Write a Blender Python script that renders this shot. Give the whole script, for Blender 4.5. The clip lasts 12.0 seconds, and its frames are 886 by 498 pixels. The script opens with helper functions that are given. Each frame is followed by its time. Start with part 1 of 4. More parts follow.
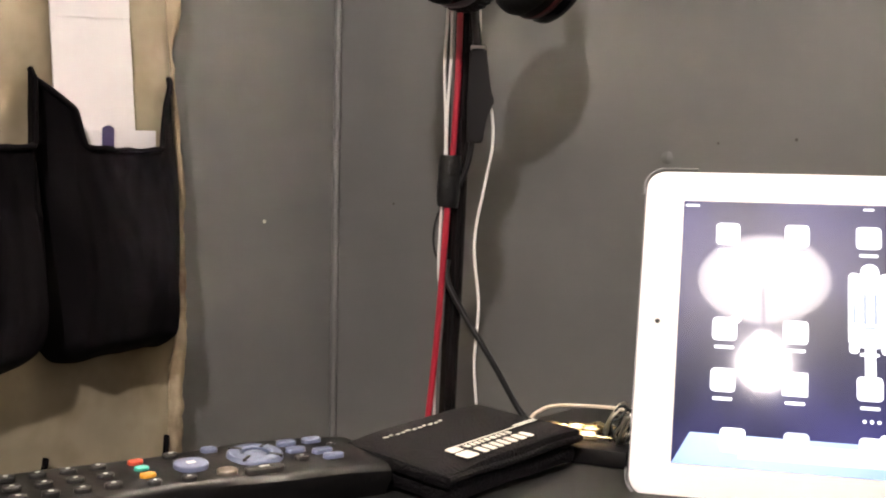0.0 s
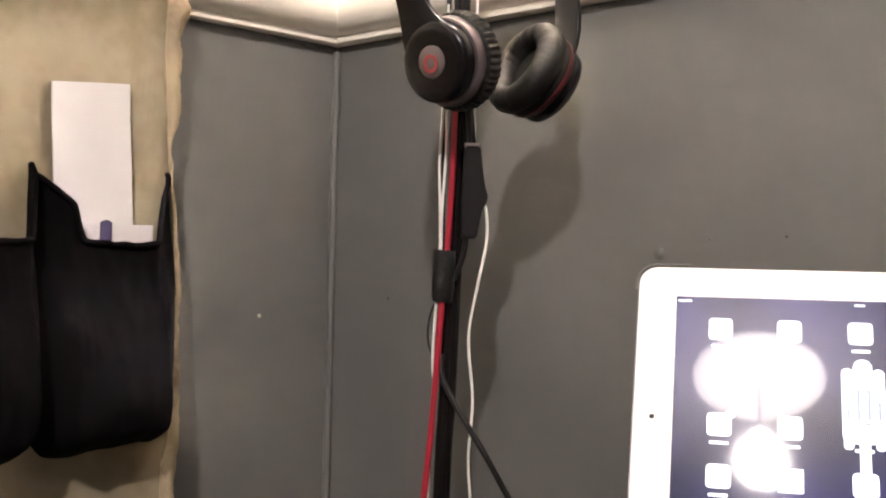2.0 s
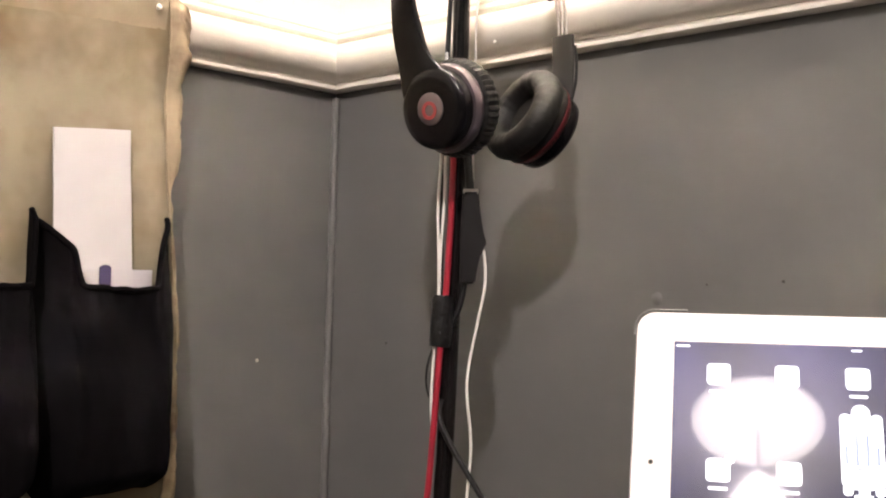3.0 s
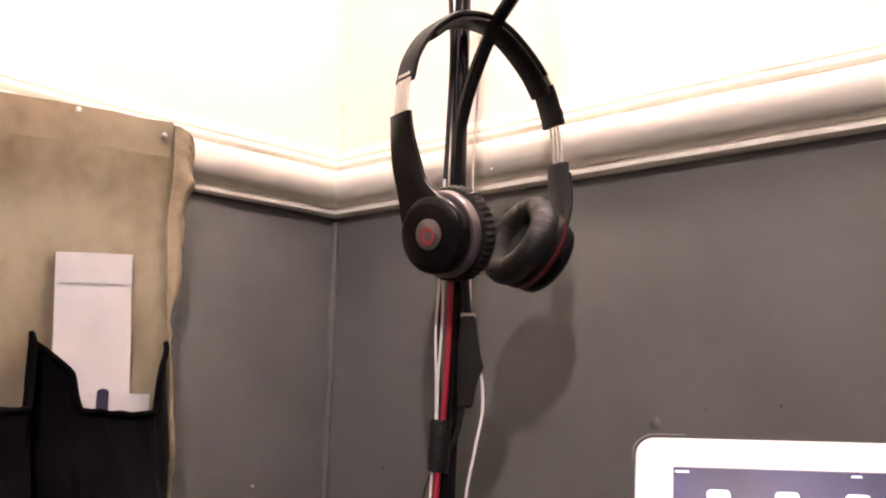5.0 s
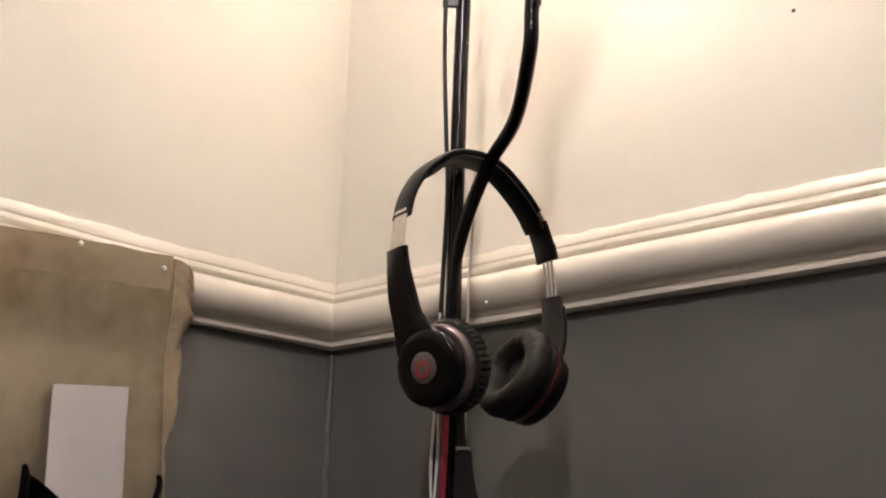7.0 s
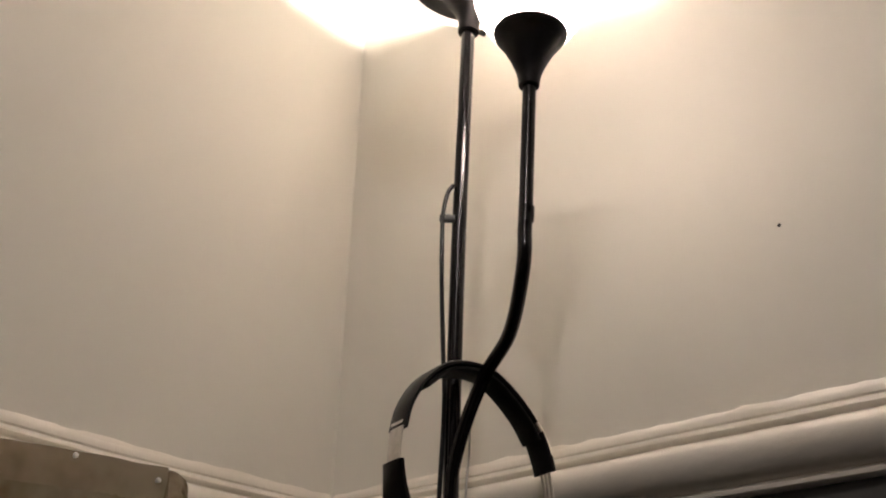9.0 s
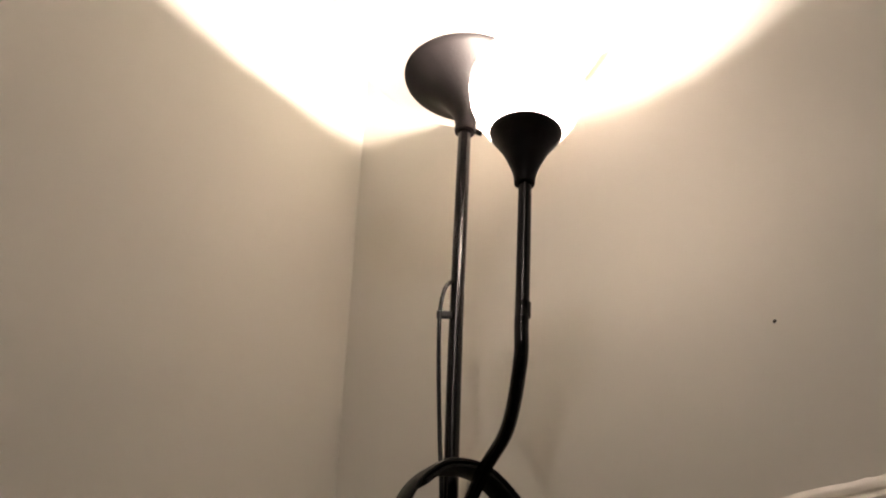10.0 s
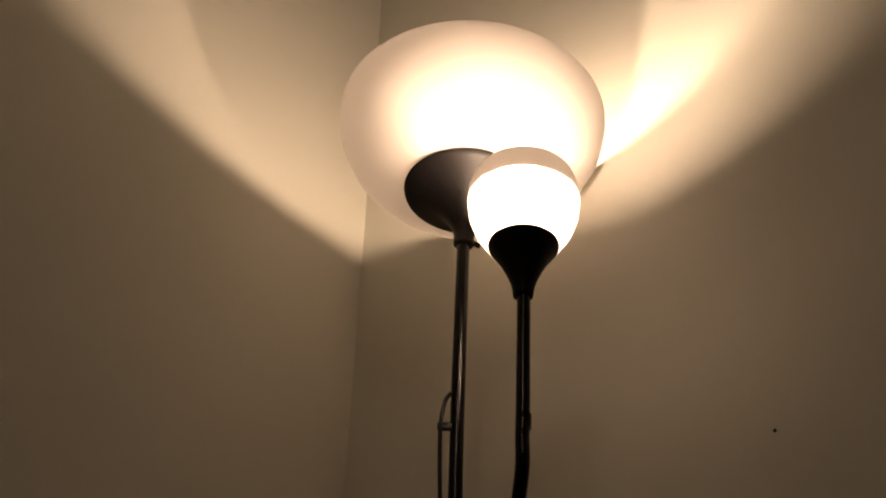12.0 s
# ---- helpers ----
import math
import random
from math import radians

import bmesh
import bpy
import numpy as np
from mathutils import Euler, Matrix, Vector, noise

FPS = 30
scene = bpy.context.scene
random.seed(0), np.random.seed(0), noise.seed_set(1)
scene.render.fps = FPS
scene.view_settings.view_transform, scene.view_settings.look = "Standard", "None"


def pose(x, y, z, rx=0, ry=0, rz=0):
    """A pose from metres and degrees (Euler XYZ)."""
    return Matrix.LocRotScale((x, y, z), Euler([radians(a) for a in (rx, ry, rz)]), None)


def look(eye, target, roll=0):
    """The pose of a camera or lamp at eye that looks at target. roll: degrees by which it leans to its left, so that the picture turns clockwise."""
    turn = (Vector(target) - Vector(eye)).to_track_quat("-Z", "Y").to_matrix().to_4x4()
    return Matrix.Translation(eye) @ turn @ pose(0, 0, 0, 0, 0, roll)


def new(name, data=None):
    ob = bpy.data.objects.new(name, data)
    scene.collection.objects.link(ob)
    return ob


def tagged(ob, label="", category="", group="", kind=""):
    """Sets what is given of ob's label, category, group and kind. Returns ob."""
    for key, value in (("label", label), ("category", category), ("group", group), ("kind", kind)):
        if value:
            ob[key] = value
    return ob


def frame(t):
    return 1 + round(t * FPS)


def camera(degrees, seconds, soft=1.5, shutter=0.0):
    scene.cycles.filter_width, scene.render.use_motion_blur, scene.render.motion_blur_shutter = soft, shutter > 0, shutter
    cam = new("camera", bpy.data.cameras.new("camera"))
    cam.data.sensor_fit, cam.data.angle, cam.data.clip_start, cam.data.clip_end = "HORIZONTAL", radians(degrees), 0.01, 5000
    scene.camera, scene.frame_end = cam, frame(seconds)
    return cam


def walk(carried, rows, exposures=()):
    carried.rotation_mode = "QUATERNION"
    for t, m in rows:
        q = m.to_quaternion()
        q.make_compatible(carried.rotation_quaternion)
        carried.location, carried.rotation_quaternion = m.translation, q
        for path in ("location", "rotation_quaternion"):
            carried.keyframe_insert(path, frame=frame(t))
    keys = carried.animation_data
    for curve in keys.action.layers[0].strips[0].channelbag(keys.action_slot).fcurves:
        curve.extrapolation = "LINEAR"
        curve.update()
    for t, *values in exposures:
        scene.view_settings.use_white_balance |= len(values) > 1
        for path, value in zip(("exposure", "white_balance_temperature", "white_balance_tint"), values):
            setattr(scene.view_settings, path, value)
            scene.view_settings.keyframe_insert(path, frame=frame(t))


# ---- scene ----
cam = camera(44.0, 12.0, soft=2.0)
PATH = [
    (0, (0.7278, -0.6707, 0.9284), (-0.6006, 0.8184, 0.7946), 1.17),
    (0.5, (0.7283, -0.6709, 0.9284), (-0.6006, 0.8191, 0.8101), 1.19),
    (1, (0.7295, -0.6728, 0.9274), (-0.5996, 0.8206, 0.8692), 1.33),
    (1.5, (0.7299, -0.6738, 0.9288), (-0.5972, 0.8224, 0.9237), 1.35),
    (2, (0.7307, -0.6740, 0.9278), (-0.5956, 0.8224, 0.9686), 1.36),
    (2.5, (0.7315, -0.6754, 0.9284), (-0.5927, 0.8214, 1.0061), 1.36),
    (4.5, (0.7348, -0.6802, 0.9286), (-0.5760, 0.8030, 1.2150), 1.45),
    (5, (0.7365, -0.6813, 0.9292), (-0.5698, 0.7942, 1.2708), 1.43),
    (5.5, (0.7371, -0.6826, 0.9293), (-0.5635, 0.7882, 1.3102), 1.45),
    (6, (0.7375, -0.6834, 0.9294), (-0.5592, 0.7833, 1.3385), 1.44),
    (6.5, (0.7396, -0.6851, 0.9285), (-0.5463, 0.7693, 1.4092), 1.52),
    (7, (0.7431, -0.6884, 0.9288), (-0.5259, 0.7471, 1.5022), 1.53),
    (7.2, (0.7446, -0.6902, 0.9284), (-0.5198, 0.7367, 1.5328), 1.69),
    (9, (0.7525, -0.6946, 0.9324), (-0.4350, 0.6316, 1.8440), 1.60),
    (9.5, (0.7534, -0.6963, 0.9306), (-0.4011, 0.5940, 1.9317), 1.56),
    (10, (0.7546, -0.6972, 0.9292), (-0.3733, 0.5640, 1.9957), 1.57),
    (10.5, (0.7571, -0.7010, 0.9273), (-0.3339, 0.5242, 2.0713), 1.40),
    (11, (0.7592, -0.7041, 0.9260), (-0.2971, 0.4807, 2.1428), 1.25),
    (11.5, (0.7602, -0.7051, 0.9258), (-0.2877, 0.4715, 2.1578), 1.03),
    (12, (0.7605, -0.7055, 0.9258), (-0.2931, 0.4705, 2.1534), 1.13),
]
EXPOSURES = [(0, 2.86, 6450, 12), (2.5, 2.82, 6450, 13), (4.5, 2.70, 6450, 21), (5.5, 2.18, 6800, 29), (7, 1.42, 6500, 15), (9, 0.18, 6550, 14), (9.5, -0.22, 6550, 14), (10, -0.38, 6900, 15), (10.5, -1.0, 8100, 17), (12, -2.45, 9900, 22)]
walk(cam, [(t, look(eye, target, roll)) for t, eye, target, roll in PATH], EXPOSURES)

# ---- light ----
world = bpy.data.worlds.new("world")
scene.world = world
world.use_nodes = True
world.node_tree.nodes["Background"].inputs[0].default_value = (0.9, 0.85, 0.8, 1)
world.node_tree.nodes["Background"].inputs[1].default_value = 0.02

# ---- frame of the corner: right, forward and up as the camera faces the corner ----
E0 = Vector((0.734, -0.682, 0))
FW = Vector((-0.6618, 0.7497, 0)).normalized()
RT = Vector((FW.y, -FW.x, 0))
UP = Vector((0, 0, 1))


def V(r, f, z):
    return E0 + RT * r + FW * f + UP * z


# ---- materials ----
def node_mat(name):
    m = bpy.data.materials.new(name)
    m.use_nodes = True
    nt = m.node_tree
    return m, nt, nt.nodes["Principled BSDF"]


def surf(name, color, rough=0.5, metal=0.0, vary=0.15, scale=30.0, bump=0.0, bump_scale=200.0, spec=0.5, stain=0.0, stain_scale=4.0, stain_color=None, coat=0.0):
    """Painted, plastic or cloth surface: colour varied at two sizes, with a fine bump."""
    m, nt, b = node_mat(name)
    tc = nt.nodes.new("ShaderNodeTexCoord")
    no = nt.nodes.new("ShaderNodeTexNoise")
    no.inputs["Scale"].default_value = scale
    no.inputs["Detail"].default_value = 6
    nt.links.new(tc.outputs["Object"], no.inputs["Vector"])
    ramp = nt.nodes.new("ShaderNodeValToRGB")
    lo = [c * (1 - vary) for c in color]
    hi = [min(1, c * (1 + vary)) for c in color]
    ramp.color_ramp.elements[0].position, ramp.color_ramp.elements[1].position = 0.3, 0.7
    ramp.color_ramp.elements[0].color = (*lo, 1)
    ramp.color_ramp.elements[1].color = (*hi, 1)
    nt.links.new(no.outputs["Fac"], ramp.inputs["Fac"])
    out = ramp.outputs["Color"]
    if stain > 0:
        n2 = nt.nodes.new("ShaderNodeTexNoise")
        n2.inputs["Scale"].default_value = stain_scale
        n2.inputs["Detail"].default_value = 4
        n2.inputs["Roughness"].default_value = 0.65
        nt.links.new(tc.outputs["Object"], n2.inputs["Vector"])
        r2 = nt.nodes.new("ShaderNodeMapRange")
        r2.inputs["From Min"].default_value, r2.inputs["From Max"].default_value = 0.48, 0.72
        r2.inputs["To Min"].default_value, r2.inputs["To Max"].default_value = 0.0, stain
        nt.links.new(n2.outputs["Fac"], r2.inputs["Value"])
        mx = nt.nodes.new("ShaderNodeMix")
        mx.data_type = "RGBA"
        mx.inputs[7].default_value = (*(stain_color or [c * 0.5 for c in color]), 1)
        nt.links.new(r2.outputs[0], mx.inputs[0])
        nt.links.new(out, mx.inputs[6])
        out = mx.outputs[2]
    nt.links.new(out, b.inputs["Base Color"])
    b.inputs["Roughness"].default_value = rough
    b.inputs["Metallic"].default_value = metal
    b.inputs["Specular IOR Level"].default_value = spec
    b.inputs["Coat Weight"].default_value = coat
    b.inputs["Coat Roughness"].default_value = 0.08
    if bump > 0:
        nb = nt.nodes.new("ShaderNodeTexNoise")
        nb.inputs["Scale"].default_value = bump_scale
        nb.inputs["Detail"].default_value = 4
        nt.links.new(tc.outputs["Object"], nb.inputs["Vector"])
        bp = nt.nodes.new("ShaderNodeBump")
        bp.inputs["Strength"].default_value = bump
        bp.inputs["Distance"].default_value = 0.002
        nt.links.new(nb.outputs["Fac"], bp.inputs["Height"])
        nt.links.new(bp.outputs[0], b.inputs["Normal"])
    return m


def weave(name, color, rough, scale, vary=0.12, stain=0.0, stain_color=None, stain_scale=7.0):
    """Woven cloth: crossed fine threads as bump and tone, with large soft stains."""
    m = surf(name, color, rough, 0, vary, 9, 0, 1, 0.06, stain, stain_scale, stain_color)
    nt = m.node_tree
    b = nt.nodes["Principled BSDF"]
    tc = nt.nodes["Texture Coordinate"]
    add = nt.nodes.new("ShaderNodeMath")
    for ax in ("Y", "Z"):
        w = nt.nodes.new("ShaderNodeTexWave")
        w.bands_direction = ax
        w.inputs["Scale"].default_value = scale
        w.inputs["Distortion"].default_value = 0.6
        w.inputs["Detail"].default_value = 2
        nt.links.new(tc.outputs["Object"], w.inputs["Vector"])
        nt.links.new(w.outputs["Fac"], add.inputs[0 if ax == "Y" else 1])
    bp = nt.nodes.new("ShaderNodeBump")
    bp.inputs["Strength"].default_value = 0.25
    bp.inputs["Distance"].default_value = 0.0006
    nt.links.new(add.outputs[0], bp.inputs["Height"])
    nt.links.new(bp.outputs[0], b.inputs["Normal"])
    return m


def glow(name, color, strength, base=(0.02, 0.02, 0.02), rough=0.3):
    m, nt, b = node_mat(name)
    b.inputs["Base Color"].default_value = (*base, 1)
    b.inputs["Roughness"].default_value = rough
    b.inputs["Emission Color"].default_value = (*color, 1)
    b.inputs["Emission Strength"].default_value = strength
    return m


M_GREY = surf("grey_wall_paint", (0.111, 0.109, 0.105), 0.45, 0, 0.05, 3.0, 0.10, 160, 0.4, 0.25, 2.2, (0.100, 0.099, 0.094))
M_CREAM = surf("cream_wall_paint", (0.77, 0.745, 0.665), 0.6, 0, 0.03, 2.5, 0.12, 90, 0.3, 0.35, 2.5, (0.73, 0.685, 0.61))
M_RAIL = surf("pearl_gloss_paint", (0.87, 0.82, 0.73), 0.28, 0.0, 0.05, 14, 0.12, 60, 0.5, 0.25, 9.0, (0.66, 0.58, 0.46), coat=0.25)
# unseen ceiling, coloured dark to cut bounce and its haze in the tablet screen
M_CEIL = surf("dark_cream_ceiling_paint", (0.22, 0.21, 0.19), 0.8, 0, 0.03, 5, 0.2, 120)
M_REFLECTOR = surf("white_reflector", (0.86, 0.85, 0.82), 0.7, 0, 0.03, 8, 0.1, 120)
# unseen floor, coloured pale to bounce light up under the rail
M_FLOOR = surf("beige_carpet", (0.28, 0.25, 0.21), 0.95, 0, 0.3, 60, 0.8, 500, 0.1)
M_CANVAS = weave("tan_canvas", (0.265, 0.228, 0.160), 0.9, 420, 0.24, 0.9, (0.165, 0.118, 0.062), 8.5)
M_HEM = weave("tan_canvas_border", (0.31, 0.25, 0.17), 0.85, 420, 0.35, 0.9, (0.125, 0.083, 0.054), 20.0)
M_TOPHEM = weave("tan_canvas_hem", (0.29, 0.24, 0.165), 0.88, 420, 0.25, 0.85, (0.17, 0.122, 0.07), 9.0)
M_MESH = weave("black_pocket_cloth", (0.0016, 0.0012, 0.0016), 0.85, 500, 0.25)
M_PAPER = surf("white_paper", (0.60, 0.58, 0.585), 0.7, 0, 0.03, 12, 0.15, 40)
M_PURPLE = surf("purple_print", (0.03, 0.023, 0.07), 0.5)
M_PIN = surf("bright_pin_metal", (0.85, 0.82, 0.78), 0.3, 0.3)
M_POLE = surf("black_enamel", (0.0060, 0.0050, 0.0050), 0.2, 0, 0.2, 40, 0.05, 300, 0.3)
M_CONE = surf("satin_black_plastic", (0.0060, 0.0050, 0.0050), 0.5, 0, 0.2, 40, 0.1, 400, 0.15)
M_RUBBER = surf("black_rubber", (0.0060, 0.0060, 0.0060), 0.55, 0, 0.3, 90, 0.15, 500, 0.35)
M_TAPE = surf("black_tape", (0.0050, 0.0050, 0.0055), 0.3, 0, 0.3, 120, 0.5, 260, 0.5)
M_RED = surf("red_cable", (0.30, 0.010, 0.026), 0.4, 0, 0.1, 60)
M_WHITE = surf("white_cable", (0.68, 0.66, 0.63), 0.4, 0, 0.08, 60)
M_BLACK = surf("gloss_black_plastic", (0.0040, 0.0035, 0.0040), 0.22, 0, 0.2, 50, 0.0, 1, 0.22)
M_SATIN = surf("matt_black_plastic", (0.0050, 0.0045, 0.0048), 0.45, 0, 0.2, 50, 0.08, 400, 0.22)
M_LEATHER = surf("black_ear_leather", (0.0075, 0.0068, 0.0062), 0.5, 0, 0.3, 60, 0.28, 900, 0.3)
M_GREYPAD = surf("grey_ear_lining", (0.006, 0.0057, 0.0054), 0.8, 0, 0.2, 90, 0.4, 700, 0.2)
M_RING = surf("mauve_grey_metal", (0.15, 0.122, 0.132), 0.36, 0.7, 0.08, 80)
M_STEEL = surf("brushed_steel", (0.62, 0.58, 0.53), 0.3, 0.9, 0.1, 200)
M_BADGE = surf("silver_badge", (0.15, 0.122, 0.122), 0.4, 0.4, 0.06, 80)
M_BADGERED = surf("red_badge_print", (0.30, 0.045, 0.045), 0.5)
M_TABLE = surf("black_table_top", (0.0110, 0.0110, 0.0100), 0.6, 0, 0.45, 420, 0.5, 900, 0.35, 0.4, 25, (0.03, 0.031, 0.026))
M_WALLET = surf("black_wallet_nylon", (0.0045, 0.0036, 0.0044), 0.65, 0, 0.35, 120, 0.9, 700, 0.16)
M_PRINT = surf("cream_print", (0.72, 0.70, 0.62), 0.6, 0, 0.1, 400)
M_REMOTE = surf("dark_remote_plastic", (0.0080, 0.0075, 0.0075), 0.42, 0, 0.2, 80, 0.08, 500, 0.22)
M_KEY = surf("black_rubber_key", (0.022, 0.021, 0.02), 0.4, 0, 0.2, 100, 0, 1, 0.3)
M_KEYBLUE = surf("pale_blue_key", (0.12, 0.14, 0.22), 0.45, 0, 0.06, 100)
M_KEYTAN = surf("tan_key", (0.10, 0.083, 0.068), 0.45)
M_KRED = surf("red_key", (0.50, 0.07, 0.03), 0.4)
M_KGREEN = surf("green_key", (0.03, 0.26, 0.19), 0.4)
M_KYELLOW = surf("yellow_key", (0.62, 0.29, 0.02), 0.4)
M_LEGEND = surf("white_legend", (0.6, 0.6, 0.58), 0.5)
M_GOLD = surf("gold_plug_metal", (0.85, 0.68, 0.38), 0.2, 1.0, 0.15, 300)
M_BARE = surf("bare_silver_wire", (0.75, 0.71, 0.62), 0.28, 0.9, 0.15, 300)
M_CREAMCABLE = surf("cream_cable", (0.62, 0.54, 0.42), 0.45)
M_BEZEL = surf("white_tablet_bezel", (0.86, 0.84, 0.84), 0.12, 0, 0.01, 5, 0, 1, 0.5)
M_CASE = surf("grey_plastic_case", (0.09, 0.087, 0.085), 0.3, 0, 0.05, 40)
M_LENS = surf("black_lens", (0.005, 0.005, 0.006), 0.05)


def glass_mat(name, diffuse, clear):
    """Opal glass: light goes through and scatters; clear is the share that goes straight on."""
    m = bpy.data.materials.new(name)
    m.use_nodes = True
    nt = m.node_tree
    nt.nodes.clear()
    out = nt.nodes.new("ShaderNodeOutputMaterial")
    tr = nt.nodes.new("ShaderNodeBsdfTranslucent")
    tr.inputs[0].default_value = (0.92, 0.89, 0.865, 1)
    df = nt.nodes.new("ShaderNodeBsdfDiffuse")
    df.inputs[0].default_value = (0.80, 0.77, 0.75, 1)
    gl = nt.nodes.new("ShaderNodeBsdfGlossy")
    gl.inputs["Roughness"].default_value = 0.08
    m1 = nt.nodes.new("ShaderNodeMixShader")
    m1.inputs[0].default_value = diffuse
    m2 = nt.nodes.new("ShaderNodeMixShader")
    m2.inputs[0].default_value = 0.05
    nt.links.new(tr.outputs[0], m1.inputs[1])
    nt.links.new(df.outputs[0], m1.inputs[2])
    nt.links.new(m1.outputs[0], m2.inputs[1])
    nt.links.new(gl.outputs[0], m2.inputs[2])
    tp = nt.nodes.new("ShaderNodeBsdfTransparent")
    m3 = nt.nodes.new("ShaderNodeMixShader")
    m3.inputs[0].default_value = clear
    nt.links.new(m2.outputs[0], m3.inputs[1])
    nt.links.new(tp.outputs[0], m3.inputs[2])
    nt.links.new(m3.outputs[0], out.inputs[0])
    return m


M_OPAL = glass_mat("opal_bowl_glass", 0.5, 0.0)
M_OPALSMALL = glass_mat("opal_shade_glass", 0.22, 0.045)
M_OPALRIM = glass_mat("opal_rim_glass", 0.6, 0.0)


def screen_mat():
    """A lit display: dark violet-blue sky picture with faint clouds, under polished glass."""
    m, nt, b = node_mat("tablet_display")
    tc = nt.nodes.new("ShaderNodeTexCoord")
    no = nt.nodes.new("ShaderNodeTexNoise")
    no.inputs["Scale"].default_value = 14
    no.inputs["Detail"].default_value = 7
    nt.links.new(tc.outputs["Object"], no.inputs["Vector"])
    ramp = nt.nodes.new("ShaderNodeValToRGB")
    ramp.color_ramp.elements[0].position, ramp.color_ramp.elements[0].color = 0.35, (0.006, 0.010, 0.06, 1)
    ramp.color_ramp.elements[1].position, ramp.color_ramp.elements[1].color = 0.75, (0.06, 0.055, 0.24, 1)
    nt.links.new(no.outputs["Fac"], ramp.inputs["Fac"])
    nt.links.new(ramp.outputs[0], b.inputs["Emission Color"])
    b.inputs["Emission Strength"].default_value = 0.16
    b.inputs["Base Color"].default_value = (0.01, 0.01, 0.012, 1)
    b.inputs["Roughness"].default_value = 0.036
    b.inputs["Specular IOR Level"].default_value = 0.7
    return m


M_SCREEN = screen_mat()
M_ICON = glow("icon_white", (0.92, 0.95, 1.0), 0.30)
M_ICONBLUE = glow("icon_blue", (0.10, 0.18, 0.62), 0.18)
M_DOCK = glow("dock_blue", (0.22, 0.45, 0.95), 0.18)
M_DOCKPALE = glow("dock_pale", (0.62, 0.80, 1.0), 0.24)
M_ICONDARK = glow("icon_detail", (0.35, 0.45, 0.75), 0.18)


# ---- mesh tools ----
def part(name, bm, material, parent=None, label="", smooth=True):
    bmesh.ops.recalc_face_normals(bm, faces=bm.faces)
    me = bpy.data.meshes.new(name)
    bm.to_mesh(me)
    bm.free()
    if smooth:
        for p in me.polygons:
            p.use_smooth = True
        me.set_sharp_from_angle(angle=radians(40))
    me.materials.append(material)
    ob = new(name, me)
    if parent:
        ob.parent = parent
    if label:
        ob["label"] = label
    return ob


def thing(name, label, category, group="", kind="", at=None):
    e = new(name)
    if at is not None:
        e.location = at
    return tagged(e, label, category, group, kind)


def smooth_line(pts, n=8):
    """Catmull-Rom through the points."""
    pts = [Vector(p) for p in pts]
    q = [pts[0] * 2 - pts[1], *pts, pts[-1] * 2 - pts[-2]]
    out = []
    for i in range(1, len(q) - 2):
        a, b, c, d = q[i - 1:i + 3]
        for k in range(n):
            t = k / n
            out.append(0.5 * ((2 * b) + (c - a) * t + (2 * a - 5 * b + 4 * c - d) * t * t + (3 * b - a - 3 * c + d) * t ** 3))
    out.append(pts[-1])
    return out


def tube(pts, radius, n=8, sides=12, bm=None, straight=False):
    """A round cable or rod along the points; radius is a number or one for each sampled point."""
    bm = bm or bmesh.new()
    line = [Vector(p) for p in pts] if straight else smooth_line(pts, n)
    ref = Vector((0.31, 0.52, 0.8)).normalized()
    rings = []
    for i, p in enumerate(line):
        t = (line[min(i + 1, len(line) - 1)] - line[max(i - 1, 0)]).normalized()
        x = (ref - t * ref.dot(t))
        if x.length < 0.05:
            x = t.orthogonal()
        x.normalize()
        ref = x
        y = t.cross(x)
        rad = radius[i] if isinstance(radius, (list, tuple)) else radius
        rings.append([bm.verts.new(p + (x * math.cos(a) + y * math.sin(a)) * rad) for a in (2 * math.pi * k / sides for k in range(sides))])
    for a, b in zip(rings, rings[1:]):
        for k in range(sides):
            bm.faces.new((a[k], a[(k + 1) % sides], b[(k + 1) % sides], b[k]))
    bm.faces.new(rings[0])
    bm.faces.new(rings[-1])
    return bm


def strip(pts, width_dir, width, thick, n=8, bm=None, width_end=None):
    """A flat band along the points with softened edges."""
    bm = bm or bmesh.new()
    line = smooth_line(pts, n)
    w = Vector(width_dir).normalized()
    rings = []
    for i, p in enumerate(line):
        t = (line[min(i + 1, len(line) - 1)] - line[max(i - 1, 0)]).normalized()
        if width_end is not None:
            k = i / (len(line) - 1)
            w = (Vector(width_dir).normalized() * (1 - k) + Vector(width_end).normalized() * k).normalized()
        w = (w - t * w.dot(t)).normalized()
        o = t.cross(w).normalized()
        wid = width[i * (len(width) - 1) // max(1, len(line) - 1)] if isinstance(width, (list, tuple)) else width
        h, k = wid / 2, thick / 2
        prof = [(-h, -k * 0.4), (-h + k, -k), (h - k, -k), (h, -k * 0.4), (h, k * 0.4), (h - k, k), (-h + k, k), (-h, k * 0.4)]
        rings.append([bm.verts.new(p + w * a + o * b) for a, b in prof])
    for a, b in zip(rings, rings[1:]):
        for k in range(8):
            bm.faces.new((a[k], a[(k + 1) % 8], b[(k + 1) % 8], b[k]))
    bm.faces.new(rings[0])
    bm.faces.new(rings[-1])
    return bm


